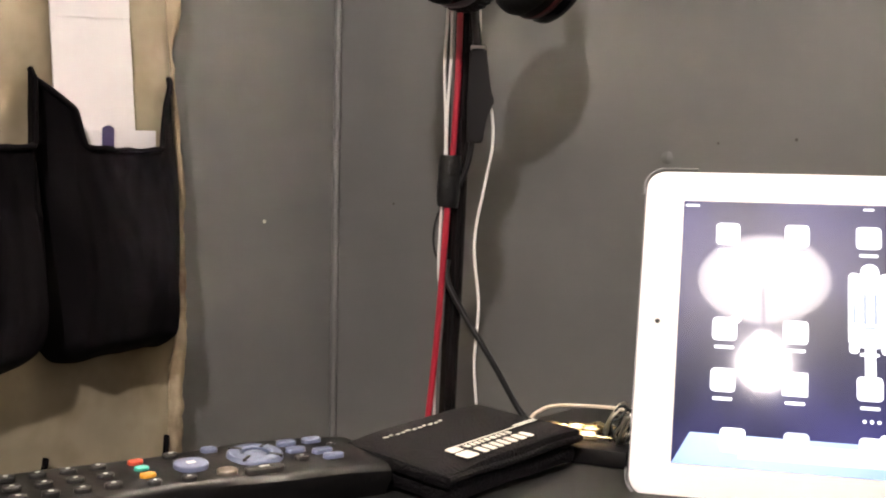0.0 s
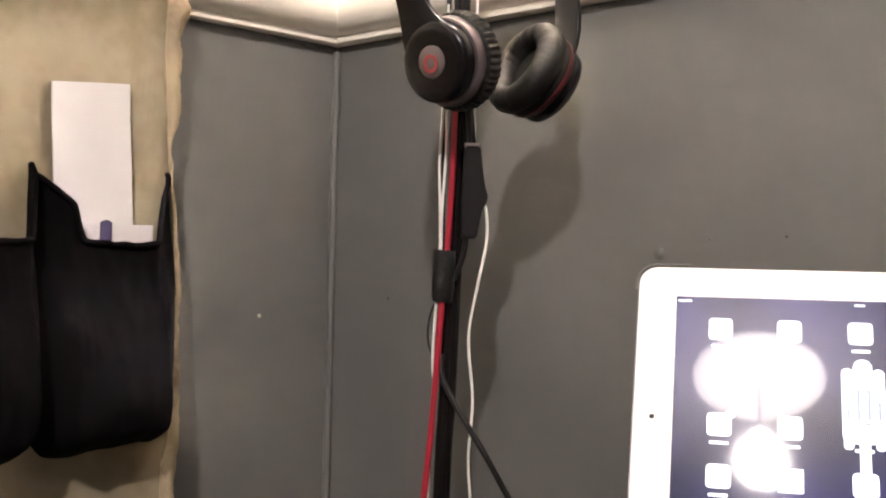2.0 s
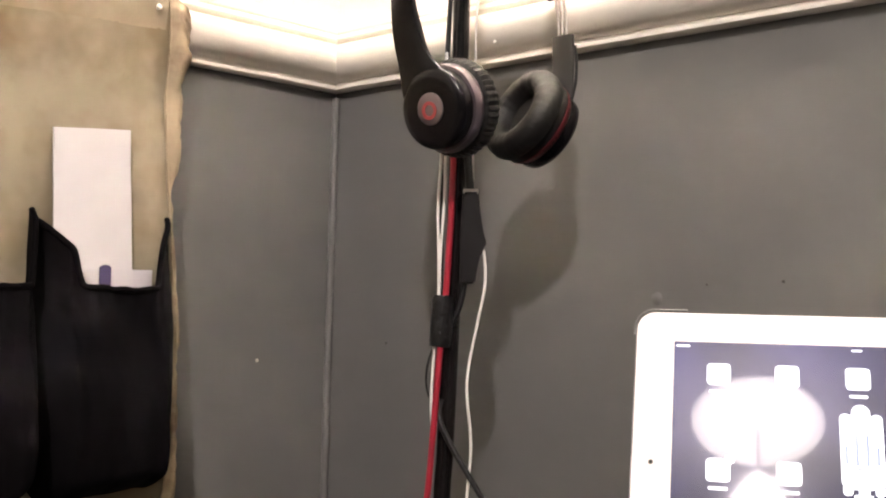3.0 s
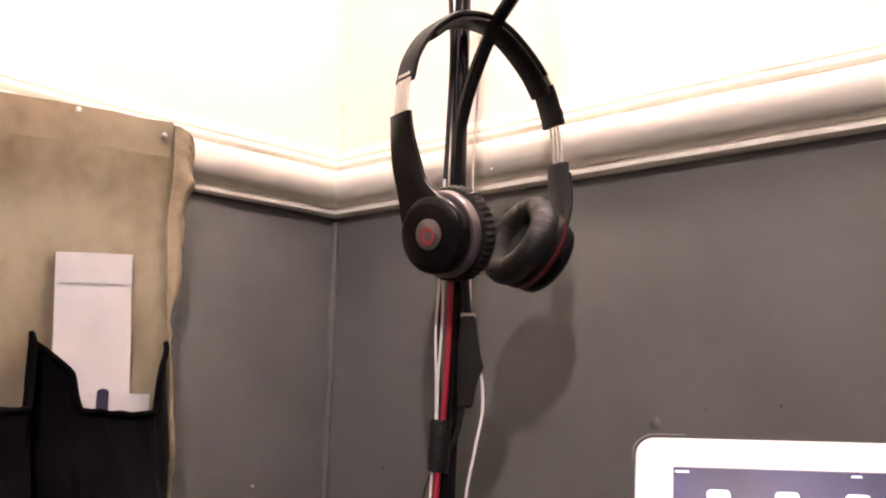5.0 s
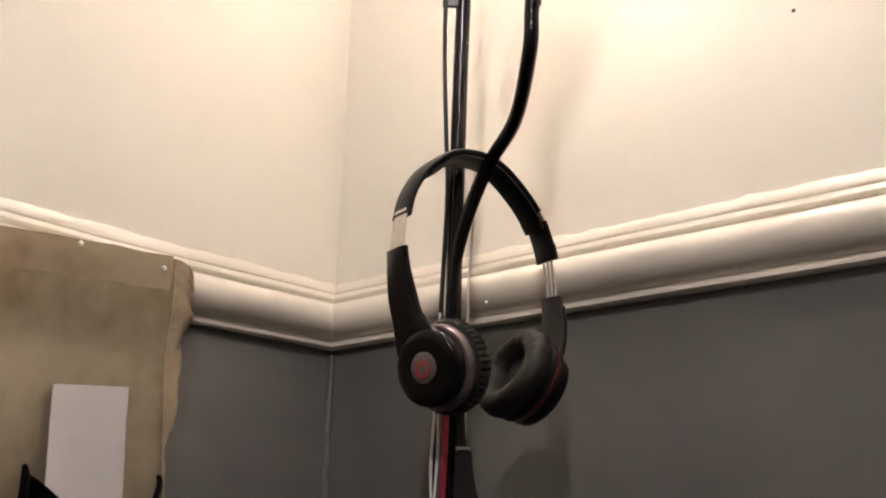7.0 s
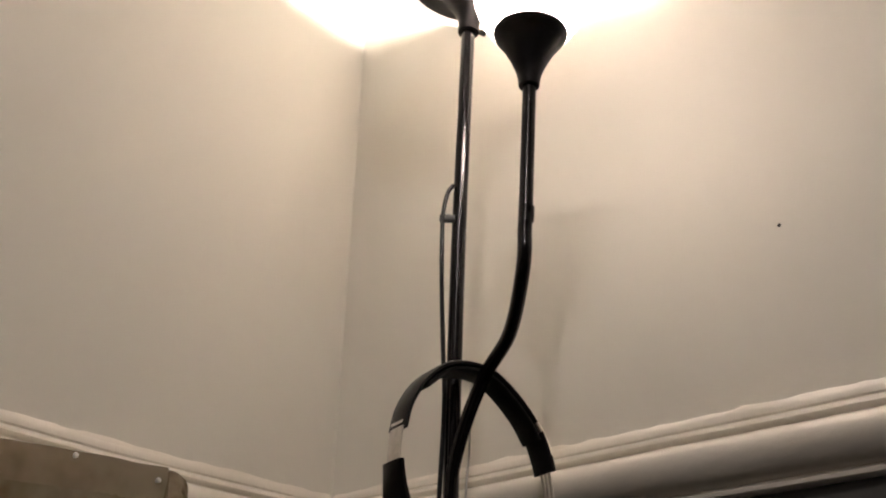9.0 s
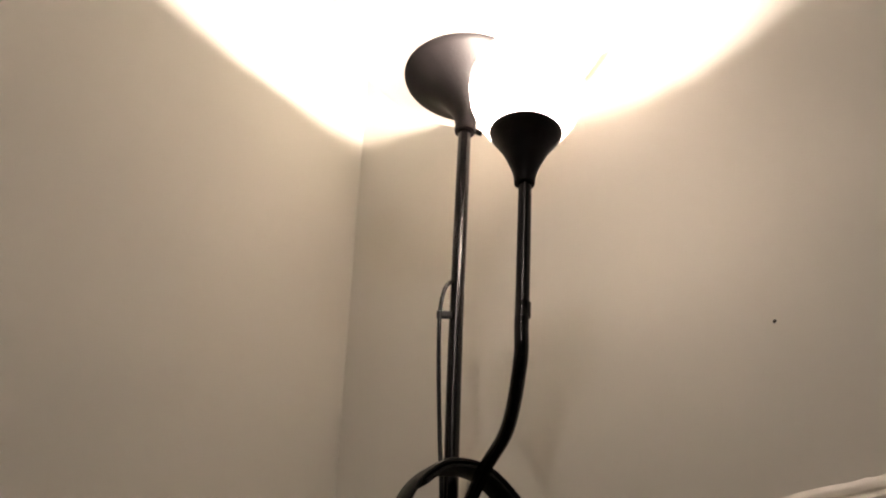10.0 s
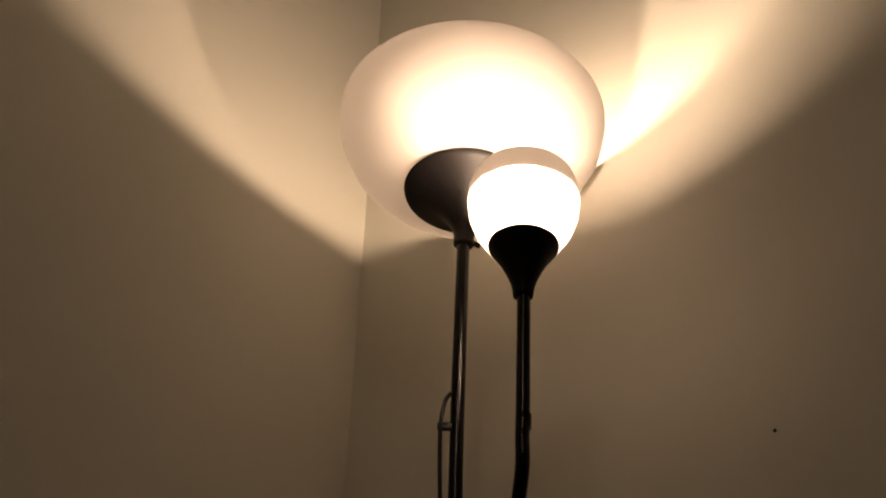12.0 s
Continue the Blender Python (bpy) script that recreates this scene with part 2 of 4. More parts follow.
def lathe(profile, m=None, sides=48, bm=None):
    """Turn (radius, height) pairs round the z axis of the pose m."""
    bm = bm or bmesh.new()
    m = m or Matrix()
    rings = []
    for r, h in profile:
        if r < 1e-6:
            rings.append([bm.verts.new(m @ Vector((0, 0, h)))])
        else:
            rings.append([bm.verts.new(m @ Vector((r * math.cos(2 * math.pi * k / sides), r * math.sin(2 * math.pi * k / sides), h))) for k in range(sides)])
    for a, b in zip(rings, rings[1:]):
        for k in range(sides):
            j = (k + 1) % sides
            if len(a) == 1 and len(b) == 1:
                continue
            if len(a) == 1:
                bm.faces.new((a[0], b[j], b[k]))
            elif len(b) == 1:
                bm.faces.new((a[k], a[j], b[0]))
            else:
                bm.faces.new((a[k], a[j], b[j], b[k]))
    return bm


def axes(origin, x, y, z):
    m = Matrix((x, y, z)).transposed().to_4x4()
    m.translation = origin
    return m


def facing(origin, z, up=UP):
    """A pose at origin whose z axis points along z, with x level-ish."""
    z = Vector(z).normalized()
    x = Vector(up).cross(z)
    if x.length < 1e-3:
        x = Vector((1, 0, 0))
    x.normalize()
    return axes(origin, x, z.cross(x), z)


def box(size, m=None, bevel=0.002, seg=2, bm=None):
    b2 = bmesh.new()
    bmesh.ops.create_cube(b2, size=1)
    for v in b2.verts:
        v.co = Vector((v.co.x * size[0], v.co.y * size[1], v.co.z * size[2]))
    if bevel > 0:
        bmesh.ops.bevel(b2, geom=b2.edges[:], offset=bevel, segments=seg, affect="EDGES", profile=0.6)
    for v in b2.verts:
        v.co = (m or Matrix()) @ v.co
    if bm is None:
        return b2
    me = bpy.data.meshes.new("tmp")
    b2.to_mesh(me)
    b2.free()
    bm.from_mesh(me)
    bpy.data.meshes.remove(me)
    return bm


def rounded_plate(w, h, r, t, m=None, seg=6, bm=None, edge=0.0):
    """A plate with rounded corners in the xy plane, from z = 0 to t, its upper rim eased by edge."""
    bm = bm or bmesh.new()
    m = m or Matrix()
    loop = []
    for cx, cy, a0 in ((w / 2 - r, h / 2 - r, 0), (-w / 2 + r, h / 2 - r, 90), (-w / 2 + r, -h / 2 + r, 180), (w / 2 - r, -h / 2 + r, 270)):
        for k in range(seg + 1):
            a = radians(a0 + 90 * k / seg)
            loop.append((cx, cy, math.cos(a), math.sin(a)))
    levels = [(0, r)] + ([(t - edge, r), (t - edge * 0.3, r - edge * 0.35), (t, r - edge)] if edge > 0 else [(t, r)])
    rings = [[bm.verts.new(m @ Vector((cx + ca * q, cy + sa * q, z))) for cx, cy, ca, sa in loop] for z, q in levels]
    n = len(loop)
    for a, b in zip(rings, rings[1:]):
        for k in range(n):
            bm.faces.new((a[k], a[(k + 1) % n], b[(k + 1) % n], b[k]))
    bm.faces.new(rings[0])
    bm.faces.new(rings[-1])
    return bm


def sheet(fn, nu, nv, thick=0.0, bm=None):
    """A grid surface from fn(u, v), optionally given a back at thick along the second value of fn."""
    bm = bm or bmesh.new()
    g = [[bm.verts.new(fn(i / nu, j / nv)) for j in range(nv + 1)] for i in range(nu + 1)]
    for i in range(nu):
        for j in range(nv):
            bm.faces.new((g[i][j], g[i + 1][j], g[i + 1][j + 1], g[i][j + 1]))
    if thick > 0:
        bm.normal_update()
        for row in g:
            for v in row:
                v.normal_update()
        h = [[bm.verts.new(v.co - v.normal * thick) for v in row] for row in g]
        for i in range(nu):
            for j in range(nv):
                bm.faces.new((h[i][j + 1], h[i + 1][j + 1], h[i + 1][j], h[i][j]))
        rim = [(i, 0) for i in range(nu + 1)] + [(nu, j) for j in range(1, nv + 1)] + [(i, nv) for i in range(nu - 1, -1, -1)] + [(0, j) for j in range(nv - 1, 0, -1)]
        for (a, b), (c, d) in zip(rim, rim[1:] + rim[:1]):
            bm.faces.new((g[a][b], h[a][b], h[c][d], g[c][d]))
    return bm


def wob(*p, s=1.0):
    return noise.noise(Vector(p) * s)


# ---- room ----
CEIL = 2.66
X1, Y1 = 3.4, -3.2
RAIL_B, RAIL_T = 1.1278, 1.1883


def wall_slab(name, a, b, z0, z1, inward, material, label):
    """A wall 0.12 thick from a to b (plan points), its face on the line a-b."""
    a, b = Vector((*a, 0)), Vector((*b, 0))
    n = -Vector((*inward, 0)) * 0.12
    bm = bmesh.new()
    vs = [bm.verts.new(p + UP * z) for z in (z0, z1) for p in (a, b, b + n, a + n)]
    for f in ((0, 1, 2, 3), (4, 5, 6, 7), (0, 1, 5, 4), (1, 2, 6, 5), (2, 3, 7, 6), (3, 0, 4, 7)):
        bm.faces.new([vs[i] for i in f])
    return tagged(part(name, bm, material, smooth=False), label, "wall", kind="structure")


MID = 1.15
wall_slab("wall_north_lower", (0, 0), (X1, 0), 0, MID, (0, -1), M_GREY, "grey painted lower wall beneath the moulded rail")
wall_slab("wall_north_upper", (0, 0), (X1, 0), MID, CEIL, (0, -1), M_CREAM, "cream painted upper wall above the moulded rail")
wall_slab("wall_west_lower", (0, Y1), (0, 0), 0, MID, (1, 0), M_GREY, "grey painted lower wall behind the cloth organiser")
wall_slab("wall_west_upper", (0, Y1), (0, 0), MID, CEIL, (1, 0), M_CREAM, "cream painted upper wall in the corner")
wall_slab("wall_east", (X1, 0), (X1, Y1), 0, CEIL, (-1, 0), M_GREY, "plain grey painted wall closing the room")
wall_slab("wall_south", (X1, Y1), (0, Y1), 0, CEIL, (0, 1), M_GREY, "plain grey painted wall closing the room")
bm = box((X1 + 0.24, -Y1 + 0.24, 0.1), pose(X1 / 2, Y1 / 2, -0.05), 0)
tagged(part("floor", bm, M_FLOOR, smooth=False), "beige carpeted floor under the table", "floor", kind="structure")
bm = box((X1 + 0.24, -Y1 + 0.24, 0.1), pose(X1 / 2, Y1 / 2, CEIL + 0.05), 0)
tagged(part("ceiling", bm, M_CEIL, smooth=False), "dark cream ceiling above the pendant bulb, out of view", "ceiling", kind="structure")

# moulded rail: (stand-off from the wall, height) from the lower edge up
RAIL = [(0.0, 0.0), (0.0085, 0.0), (0.0100, 0.0012), (0.0102, 0.0040), (0.0090, 0.0055), (0.0086, 0.0070), (0.0125, 0.0082), (0.0175, 0.0112), (0.0215, 0.0155), (0.0243, 0.0205), (0.0254, 0.0260), (0.0250, 0.0310), (0.0230, 0.0352), (0.0195, 0.0382), (0.0150, 0.0400),
        (0.0118, 0.0406), (0.0120, 0.0418), (0.0145, 0.0430), (0.0158, 0.0450), (0.0150, 0.0475), (0.0125, 0.0490), (0.0092, 0.0496), (0.0084, 0.0512), (0.0098, 0.0525), (0.0100, 0.0560), (0.0085, 0.0590), (0.0, 0.0605)]


def rail_run(name, west, label):
    bm = bmesh.new()
    rows = []
    steps = 60
    for i in range(steps + 1):
        d = (i / steps) ** 1.6 * 3.3
        row = []
        for s, h in RAIL:
            k = max(d, s) if i == 0 else d
            if i == 0:
                k = s
            z = RAIL_B + h - (0.006 * min(1, d / 0.25) if west else 0.0) + 0.0008 * wob(d * 6, s * 40, 3)
            row.append(bm.verts.new((s, -k, z) if west else (k, -s, z)))
        rows.append(row)
    for a, b in zip(rows, rows[1:]):
        for k in range(len(RAIL) - 1):
            bm.faces.new((a[k], a[k + 1], b[k + 1], b[k]))
    ob = part(name, bm, M_RAIL)
    return tagged(ob, label, "dado rail", kind="structure")


rail_run("trim_north", False, "cream gloss moulded dado rail with rounded nose")
rail_run("trim_west", True, "cream gloss moulded dado rail behind the organiser")

# old paint bead in the corner and ragged paint line above the rail
bm = tube([(0.002, -0.002, 0.02), (0.0025, -0.002, 0.4), (0.002, -0.0025, 0.8), (0.002, -0.002, 1.123)], 0.0036, 4, 14)
tagged(part("corner_bead", bm, M_GREY), "grey painted caulk bead in the wall corner", "caulk", kind="structure")


def paint_edge(name, west):
    def fn(u, v):
        d = 0.004 + u * 1.5
        top = 0.0055 + 0.004 * abs(wob(d * 22, 1.7 if west else 4.1, 0)) + 0.002 * max(0, wob(d * 70, 3, 1))
        z = RAIL_T - 0.003 - (0.006 * min(1, d / 0.25) if west else 0) + v * top
        s = 0.0022 * (1 - v * v) + 0.0006
        return Vector((s, -d, z)) if west else Vector((d, -s, z))
    ob = part(name, sheet(fn, 220, 3), M_RAIL)
    return tagged(ob, "ragged cream gloss paint line along the rail top", "paint", kind="structure")


paint_edge("paint_line_north", False)
paint_edge("paint_line_west", True)


def wall_mark(p, n, r, material, label, name):
    m = facing(Vector(p), n)
    bm = lathe([(0, 0.0012), (r * 0.5, 0.001), (r, 0.0)], m, 10)
    for v in bm.verts:
        v.co += Vector((wob(*v.co, s=900), wob(v.co.y, v.co.x, 1, s=900), wob(v.co.z, v.co.x, 2, s=900))) * r * 0.25
    return tagged(part(name, bm, material), label, "wall mark")


M_HOLE = surf("dark_wall_chip", (0.05, 0.045, 0.04), 0.8)
M_CHIP = surf("pale_wall_chip", (0.5, 0.47, 0.4), 0.7)
wall_mark((0.3356, -0.0005, 0.9438), (0, -1, 0), 0.0045, M_GREY, "small raised filler blob on the grey wall", "filler_blob")
wall_mark((0.3743, -0.0005, 0.9536), (0, -1, 0), 0.0010, M_HOLE, "small dark nail hole in the grey wall", "nail_hole")
wall_mark((0.4286, -0.0005, 0.9555), (0, -1, 0), 0.0011, M_HOLE, "small dark nail hole in the grey wall", "nail_hole")
wall_mark((0.0722, -0.0005, 0.9034), (0, -1, 0), 0.0014, M_HOLE, "small dark chip in the grey wall", "paint_chip")
wall_mark((0.0005, -0.0823, 0.8868), (1, 0, 0), 0.0018, M_CHIP, "pale paint chip in the grey wall", "paint_chip")
wall_mark((0.4636, -0.0005, 1.3234), (0, -1, 0), 0.0016, M_HOLE, "small dark nail hole in the cream wall", "nail_hole")
wall_mark((0.206, -0.027, 1.140), (0, -1, 0.5), 0.0015, M_RAIL, "small paint drip on the rail", "paint_drip")

# ---- pendant behind the camera ----
PEND = Vector((1.42, -1.74, 2.36))
pend = thing("pendant_light", "bare round frosted bulb hanging on a white cord", "pendant light")
bm = lathe([(0, -0.055), (0.02, -0.0515), (0.033, -0.042), (0.043, -0.025), (0.047, -0.005), (0.044, 0.014), (0.037, 0.032), (0.027, 0.046), (0.02, 0.054), (0.018, 0.062)], Matrix.Translation(PEND))
part("bulb", bm, glow("lit_bulb", (1.0, 0.90, 0.85), 255.0), pend, "lit frosted globe bulb")
bm = lathe([(0, 0.11), (0.012, 0.11), (0.02, 0.104), (0.021, 0.06), (0.0, 0.06)], Matrix.Translation(PEND))
part("socket", bm, M_WHITE, pend)
part("cord", tube([PEND + UP * 0.1, PEND + UP * 0.2, Vector((PEND.x, PEND.y, CEIL - 0.02))], 0.0035), M_WHITE, pend)
# added white disc: stands for the bulb's bright pool on the ceiling, mirrored in the tablet
bm = lathe([(0.18, CEIL - PEND.z), (0.18, CEIL - PEND.z - 0.006), (0.168, CEIL - PEND.z - 0.012), (0.07, CEIL - PEND.z - 0.016), (0.03, CEIL - PEND.z - 0.028), (0.006, CEIL - PEND.z - 0.034), (0, CEIL - PEND.z - 0.034)], Matrix.Translation(PEND))
part("ceiling_reflector", bm, M_REFLECTOR, pend, "wide white reflector disc added under the ceiling")

# ---- floor lamp with a bowl and a reading arm ----
lamp = thing("floor_lamp", "black floor lamp with lit opal bowl and reading shade", "floor lamp")
POLE = [(-0.006, 0.02), (-0.001, 0.5), (0.0042, 0.787), (0.0061, 0.84), (0.0083, 0.93), (0.0099, 1.02), (0.0103, 1.15), (0.0112, 1.26), (0.0128, 1.36), (0.0160, 1.5), (0.0164, 1.522)]
part("pole", tube([V(r, 0.72, z) for r, z in POLE], 0.0056, 6, 16), M_POLE, lamp)
bm = lathe([(0, 0), (0.13, 0), (0.132, 0.006), (0.128, 0.014), (0.05, 0.024), (0.012, 0.034), (0.0075, 0.06), (0, 0.06)], Matrix.Translation(V(-0.006, 0.72, 0.0)))
part("base", bm, M_POLE, lamp)
ARM = [(0.0100, 0.7185, 1.115), (0.0112, 0.7165, 1.140), (0.0194, 0.708, 1.1711), (0.0318, 0.688, 1.1992), (0.0468, 0.65, 1.2158), (0.0524, 0.604, 1.2405), (0.0534, 0.6, 1.2676), (0.0543, 0.600, 1.285), (0.0577, 0.600, 1.3818)]
part("reading_arm", tube([V(*p) for p in ARM], 0.0048, 8, 16), M_POLE, lamp)
part("arm_collar", tube([V(0.0543, 0.601, 1.273), V(0.0547, 0.600, 1.283)], 0.0053, 2, 16), M_POLE, lamp)

big = facing(V(0.0166, 0.72, 1.518), V(0.023, 0.722, 1.64) - V(0.0166, 0.72, 1.518), FW)
bm = lathe([(0, 0.0), (0.0088, 0.0), (0.0092, 0.003), (0.0088, 0.008), (0.0100, 0.014), (0.0135, 0.022), (0.020, 0.032), (0.0300, 0.042), (0.0420, 0.0495), (0.0530, 0.0560), (0.0575, 0.0595), (0.0580, 0.0610), (0.056, 0.0610), (0.03, 0.052), (0, 0.05)], big)
part("bowl_holder", bm, M_CONE, lamp, "flared black holder")
part("holder_screw", tube([big @ Vector((0.007, 0.004, 0.006)), big @ Vector((0.014, 0.008, 0.006))], 0.0024, 2, 10), M_POLE, lamp)
bowl = [(0.02, 0.059), (0.05, 0.062), (0.075, 0.0705), (0.097, 0.0845), (0.113, 0.1024), (0.1225, 0.1228), (0.1262, 0.1416), (0.1262, 0.1496), (0.1245, 0.15), (0.1242, 0.1416), (0.1205, 0.1228), (0.111, 0.1041), (0.095, 0.0862), (0.074, 0.0726), (0.05, 0.0641), (0.02, 0.0611)]
part("bowl_shade", lathe(bowl, big, 96), M_OPAL, lamp, "lit opal glass bowl")
part("bulb_socket", lathe([(0, 0.05), (0.013, 0.05), (0.013, 0.085), (0.0, 0.086)], big, 32), M_WHITE, lamp)
# bulb set off the axis on an added neck, to brighten the bowl's right side
part("bowl_bulb", lathe([(0, 0.112), (0.007, 0.1135), (0.0125, 0.118), (0.0155, 0.126), (0.0160, 0.134), (0.0135, 0.1425), (0.008, 0.1485), (0.003, 0.1505), (0, 0.151)], big @ pose(0.034, -0.026, -0.026), 32), glow("lit_bowl_bulb", (1.0, 0.885, 0.79), 1450.0), lamp, "lit frosted bulb")
part("bulb_neck", tube([big @ Vector((0.004, 0.002, 0.08)), big @ Vector((0.019, -0.014, 0.082)), big @ Vector((0.033, -0.025, 0.088))], 0.006, 4, 14), M_WHITE, lamp)

sm = facing(V(0.0572, 0.600, 1.3785), V(0.0604, 0.600, 1.473) - V(0.0572, 0.600, 1.3785), FW) @ Matrix.Scale(0.908, 4)
bm = lathe([(0, 0.0), (0.0080, 0.0), (0.0083, 0.003), (0.0088, 0.008), (0.0112, 0.016), (0.0155, 0.026), (0.0205, 0.036), (0.0255, 0.0430), (0.0286, 0.0475), (0.0290, 0.0490), (0.0275, 0.0490), (0.01, 0.045), (0, 0.044)], sm)
part("shade_holder", bm, M_CONE, lamp, "flared black holder")
small = [(0.010, 0.0475), (0.0255, 0.0495), (0.0335, 0.0555), (0.0400, 0.066), (0.0450, 0.080), (0.0470, 0.0955), (0.0452, 0.0955), (0.0432, 0.081), (0.0385, 0.068), (0.0322, 0.058), (0.0255, 0.0525), (0.010, 0.0505)]
shade = part("reading_shade", lathe(small, sm, 72), M_OPALSMALL, lamp, "lit opal glass shade")
rim = [(0.0470, 0.0956), (0.0462, 0.108), (0.0430, 0.118), (0.0410, 0.1215), (0.0398, 0.121), (0.0420, 0.117), (0.0445, 0.107), (0.0452, 0.0956)]
part("shade_rim", lathe(rim, sm, 72), M_OPALRIM, shade, "denser pink-white glass rim")
bm = lathe([(0, 0.046), (0.008, 0.046), (0.008, 0.0650), (0.0, 0.0660)], sm, 24)
part("bulb_cap", bm, M_WHITE, lamp)
bm = lathe([(0, 0.0655), (0.005, 0.0662), (0.0085, 0.0690), (0.0098, 0.0740), (0.0094, 0.0800), (0.0078, 0.0870), (0.0052, 0.0935), (0.0024, 0.0975), (0, 0.0985)], sm, 32)
part("reading_bulb", bm, glow("lit_reading_bulb", (1.0, 0.885, 0.79), 11000.0), lamp, "lit frosted bulb")

# wire along the pole, with its clip
WIRE = [(0.0070, 0.716, 1.366), (0.0025, 0.7145, 1.357), (-0.0005, 0.714, 1.335), (-0.0002, 0.7145, 1.29), (0.0020, 0.715, 1.235), (0.0042, 0.7155, 1.19), (0.0030, 0.716, 1.14), (0.0005, 0.716, 1.06), (0.0005, 0.7155, 0.99), (0.0008, 0.7155, 0.93)]
part("lamp_wire", tube([V(*p) for p in WIRE], 0.0017), M_RUBBER, lamp)
part("wire_clip", box((0.012, 0.006, 0.004), facing(V(0.003, 0.715, 1.336), FW), 0.001), M_RUBBER, lamp)

# ---- cables hung on the lamp ----
def cable(name, pts, radius, material, label, category="cable", n=8):
    e = thing(name, label, category)
    part("jacket", tube([V(*p) for p in pts], radius, n, 10), material, e)
    return e


cable("red_cable", [(0.0072, 0.7085, 1.0450), (0.0069, 0.7075, 1.0200), (0.0063, 0.7075, 0.9868), (0.0042, 0.7075, 0.9418), (0.0015, 0.7075, 0.9078), (-0.0009, 0.7060, 0.8678), (-0.0037, 0.7030, 0.8238), (-0.0082, 0.7000, 0.7728), (-0.0122, 0.7000, 0.7188)], 0.0021, M_RED, "red audio cable taped to the black lamp pole")
cable("white_cable", [(-0.0004, 0.7120, 1.0800), (-0.0006, 0.7105, 1.0340), (-0.0021, 0.7100, 0.9973), (-0.0008, 0.7100, 0.9638), (-0.0006, 0.7100, 0.9388), (-0.0022, 0.7100, 0.9078), (-0.0035, 0.7100, 0.8713), (-0.0014, 0.7095, 0.8438), (-0.0043, 0.7070, 0.8088), (-0.0044, 0.7050, 0.7728), (-0.0042, 0.7050, 0.7188)], 0.0010, M_WHITE, "thin white cable running down the black lamp pole")
cable("white_cable", [(0.0012, 0.7125, 1.1000), (0.0017, 0.7105, 1.0340), (0.0020, 0.7095, 1.0045), (0.0003, 0.7090, 0.9688), (0.0002, 0.7095, 0.9388)], 0.0010, M_WHITE, "second thin white cable beside the pole")
cable("black_cable", [(0.0027, 0.7105, 0.8748), (0.0016, 0.7085, 0.8678), (0.0037, 0.7060, 0.8583), (0.0133, 0.7030, 0.8408), (0.0319, 0.6990, 0.8114), (0.0498, 0.6980, 0.7808), (0.0600, 0.6900, 0.7720)], 0.0019, M_RUBBER, "black cable slanting off the pole to the table")
cable("thin_black_wire", [(0.0001, 0.7125, 0.9108), (-0.0045, 0.7130, 0.9038), (-0.0071, 0.7130, 0.8918), (-0.0064, 0.7130, 0.8808), (-0.0023, 0.7125, 0.8708), (0.0016, 0.7120, 0.8648)], 0.0007, M_RUBBER, "thin black wire looping out from the tape")
cable("white_cable", [(0.0238, 0.7075, 0.9768), (0.0280, 0.7065, 0.9688), (0.0291, 0.7065, 0.9478), (0.0247, 0.7065, 0.9228), (0.0190, 0.7065, 0.8865), (0.0224, 0.7065, 0.8465), (0.0206, 0.7065, 0.8096), (0.0228, 0.7065, 0.7778), (0.0238, 0.7060, 0.7388)], 0.0010, M_WHITE, "thin white cable hanging in a loose wave from the adaptor")
cable("white_cable", [(0.0228, 0.7220, 1.2050), (0.0232, 0.7260, 1.1900), (0.0222, 0.7260, 1.1560), (0.0203, 0.7255, 1.1239), (0.0203, 0.7250, 1.0960), (0.0200, 0.7220, 1.0500), (0.0200, 0.7160, 1.0120)], 0.0008, M_WHITE, "thin white cable hanging behind the headphones")

tape = thing("cable_tape", "shiny black tape wrapped round pole and cables", "tape")
tp = [V(0.0026, 0.7115, 0.9413), V(0.0024, 0.7115, 0.9368), V(0.0021, 0.7115, 0.9288), V(0.0019, 0.7115, 0.9188), V(0.0015, 0.7115, 0.9103), V(0.0013, 0.7115, 0.9083)]
part("wrap", tube(tp, [0.0066, 0.0072, 0.0069, 0.0073, 0.0070, 0.0064], 1, 20, straight=True), M_TAPE, tape)

adp = thing("cable_adaptor", "flat black plastic cable adaptor hanging beside the pole", "adaptor")
out = [(0.0137, 1.0078), (0.0237, 1.008), (0.0251, 0.9886), (0.0296, 0.9752), (0.0292, 0.9735), (0.0246, 0.9672), (0.0227, 0.9492), (0.0130, 0.9489), (0.0125, 0.975)]
bm = bmesh.new()
a = [bm.verts.new(V(r, 0.703, z)) for r, z in out]
b = [bm.verts.new(V(r, 0.714, z)) for r, z in out]
bm.faces.new(a), bm.faces.new(b)
for i in range(len(out)):
    bm.faces.new((a[i], a[(i + 1) % len(out)], b[(i + 1) % len(out)], b[i]))
bmesh.ops.bevel(bm, geom=bm.edges[:], offset=0.0011, segments=2, affect="EDGES")
part("body", bm, M_CONE, adp)
part("socket_rim", box((0.0095, 0.0080, 0.0030), facing(V(0.0187, 0.7085, 1.0085), UP, FW), 0.0006), M_STEEL, adp, "bare metal socket rim")
part("upper_lead", tube([V(0.0183, 0.7085, 1.009), V(0.0172, 0.7095, 1.022), V(0.0158, 0.711, 1.036), V(0.014, 0.713, 1.06)], 0.0027), M_RUBBER, adp)
part("lower_lead", tube([V(0.0158, 0.708, 0.950), V(0.0156, 0.7085, 0.9454), V(0.0135, 0.7095, 0.935), V(0.0085, 0.711, 0.922)], 0.0018), M_RUBBER, adp)

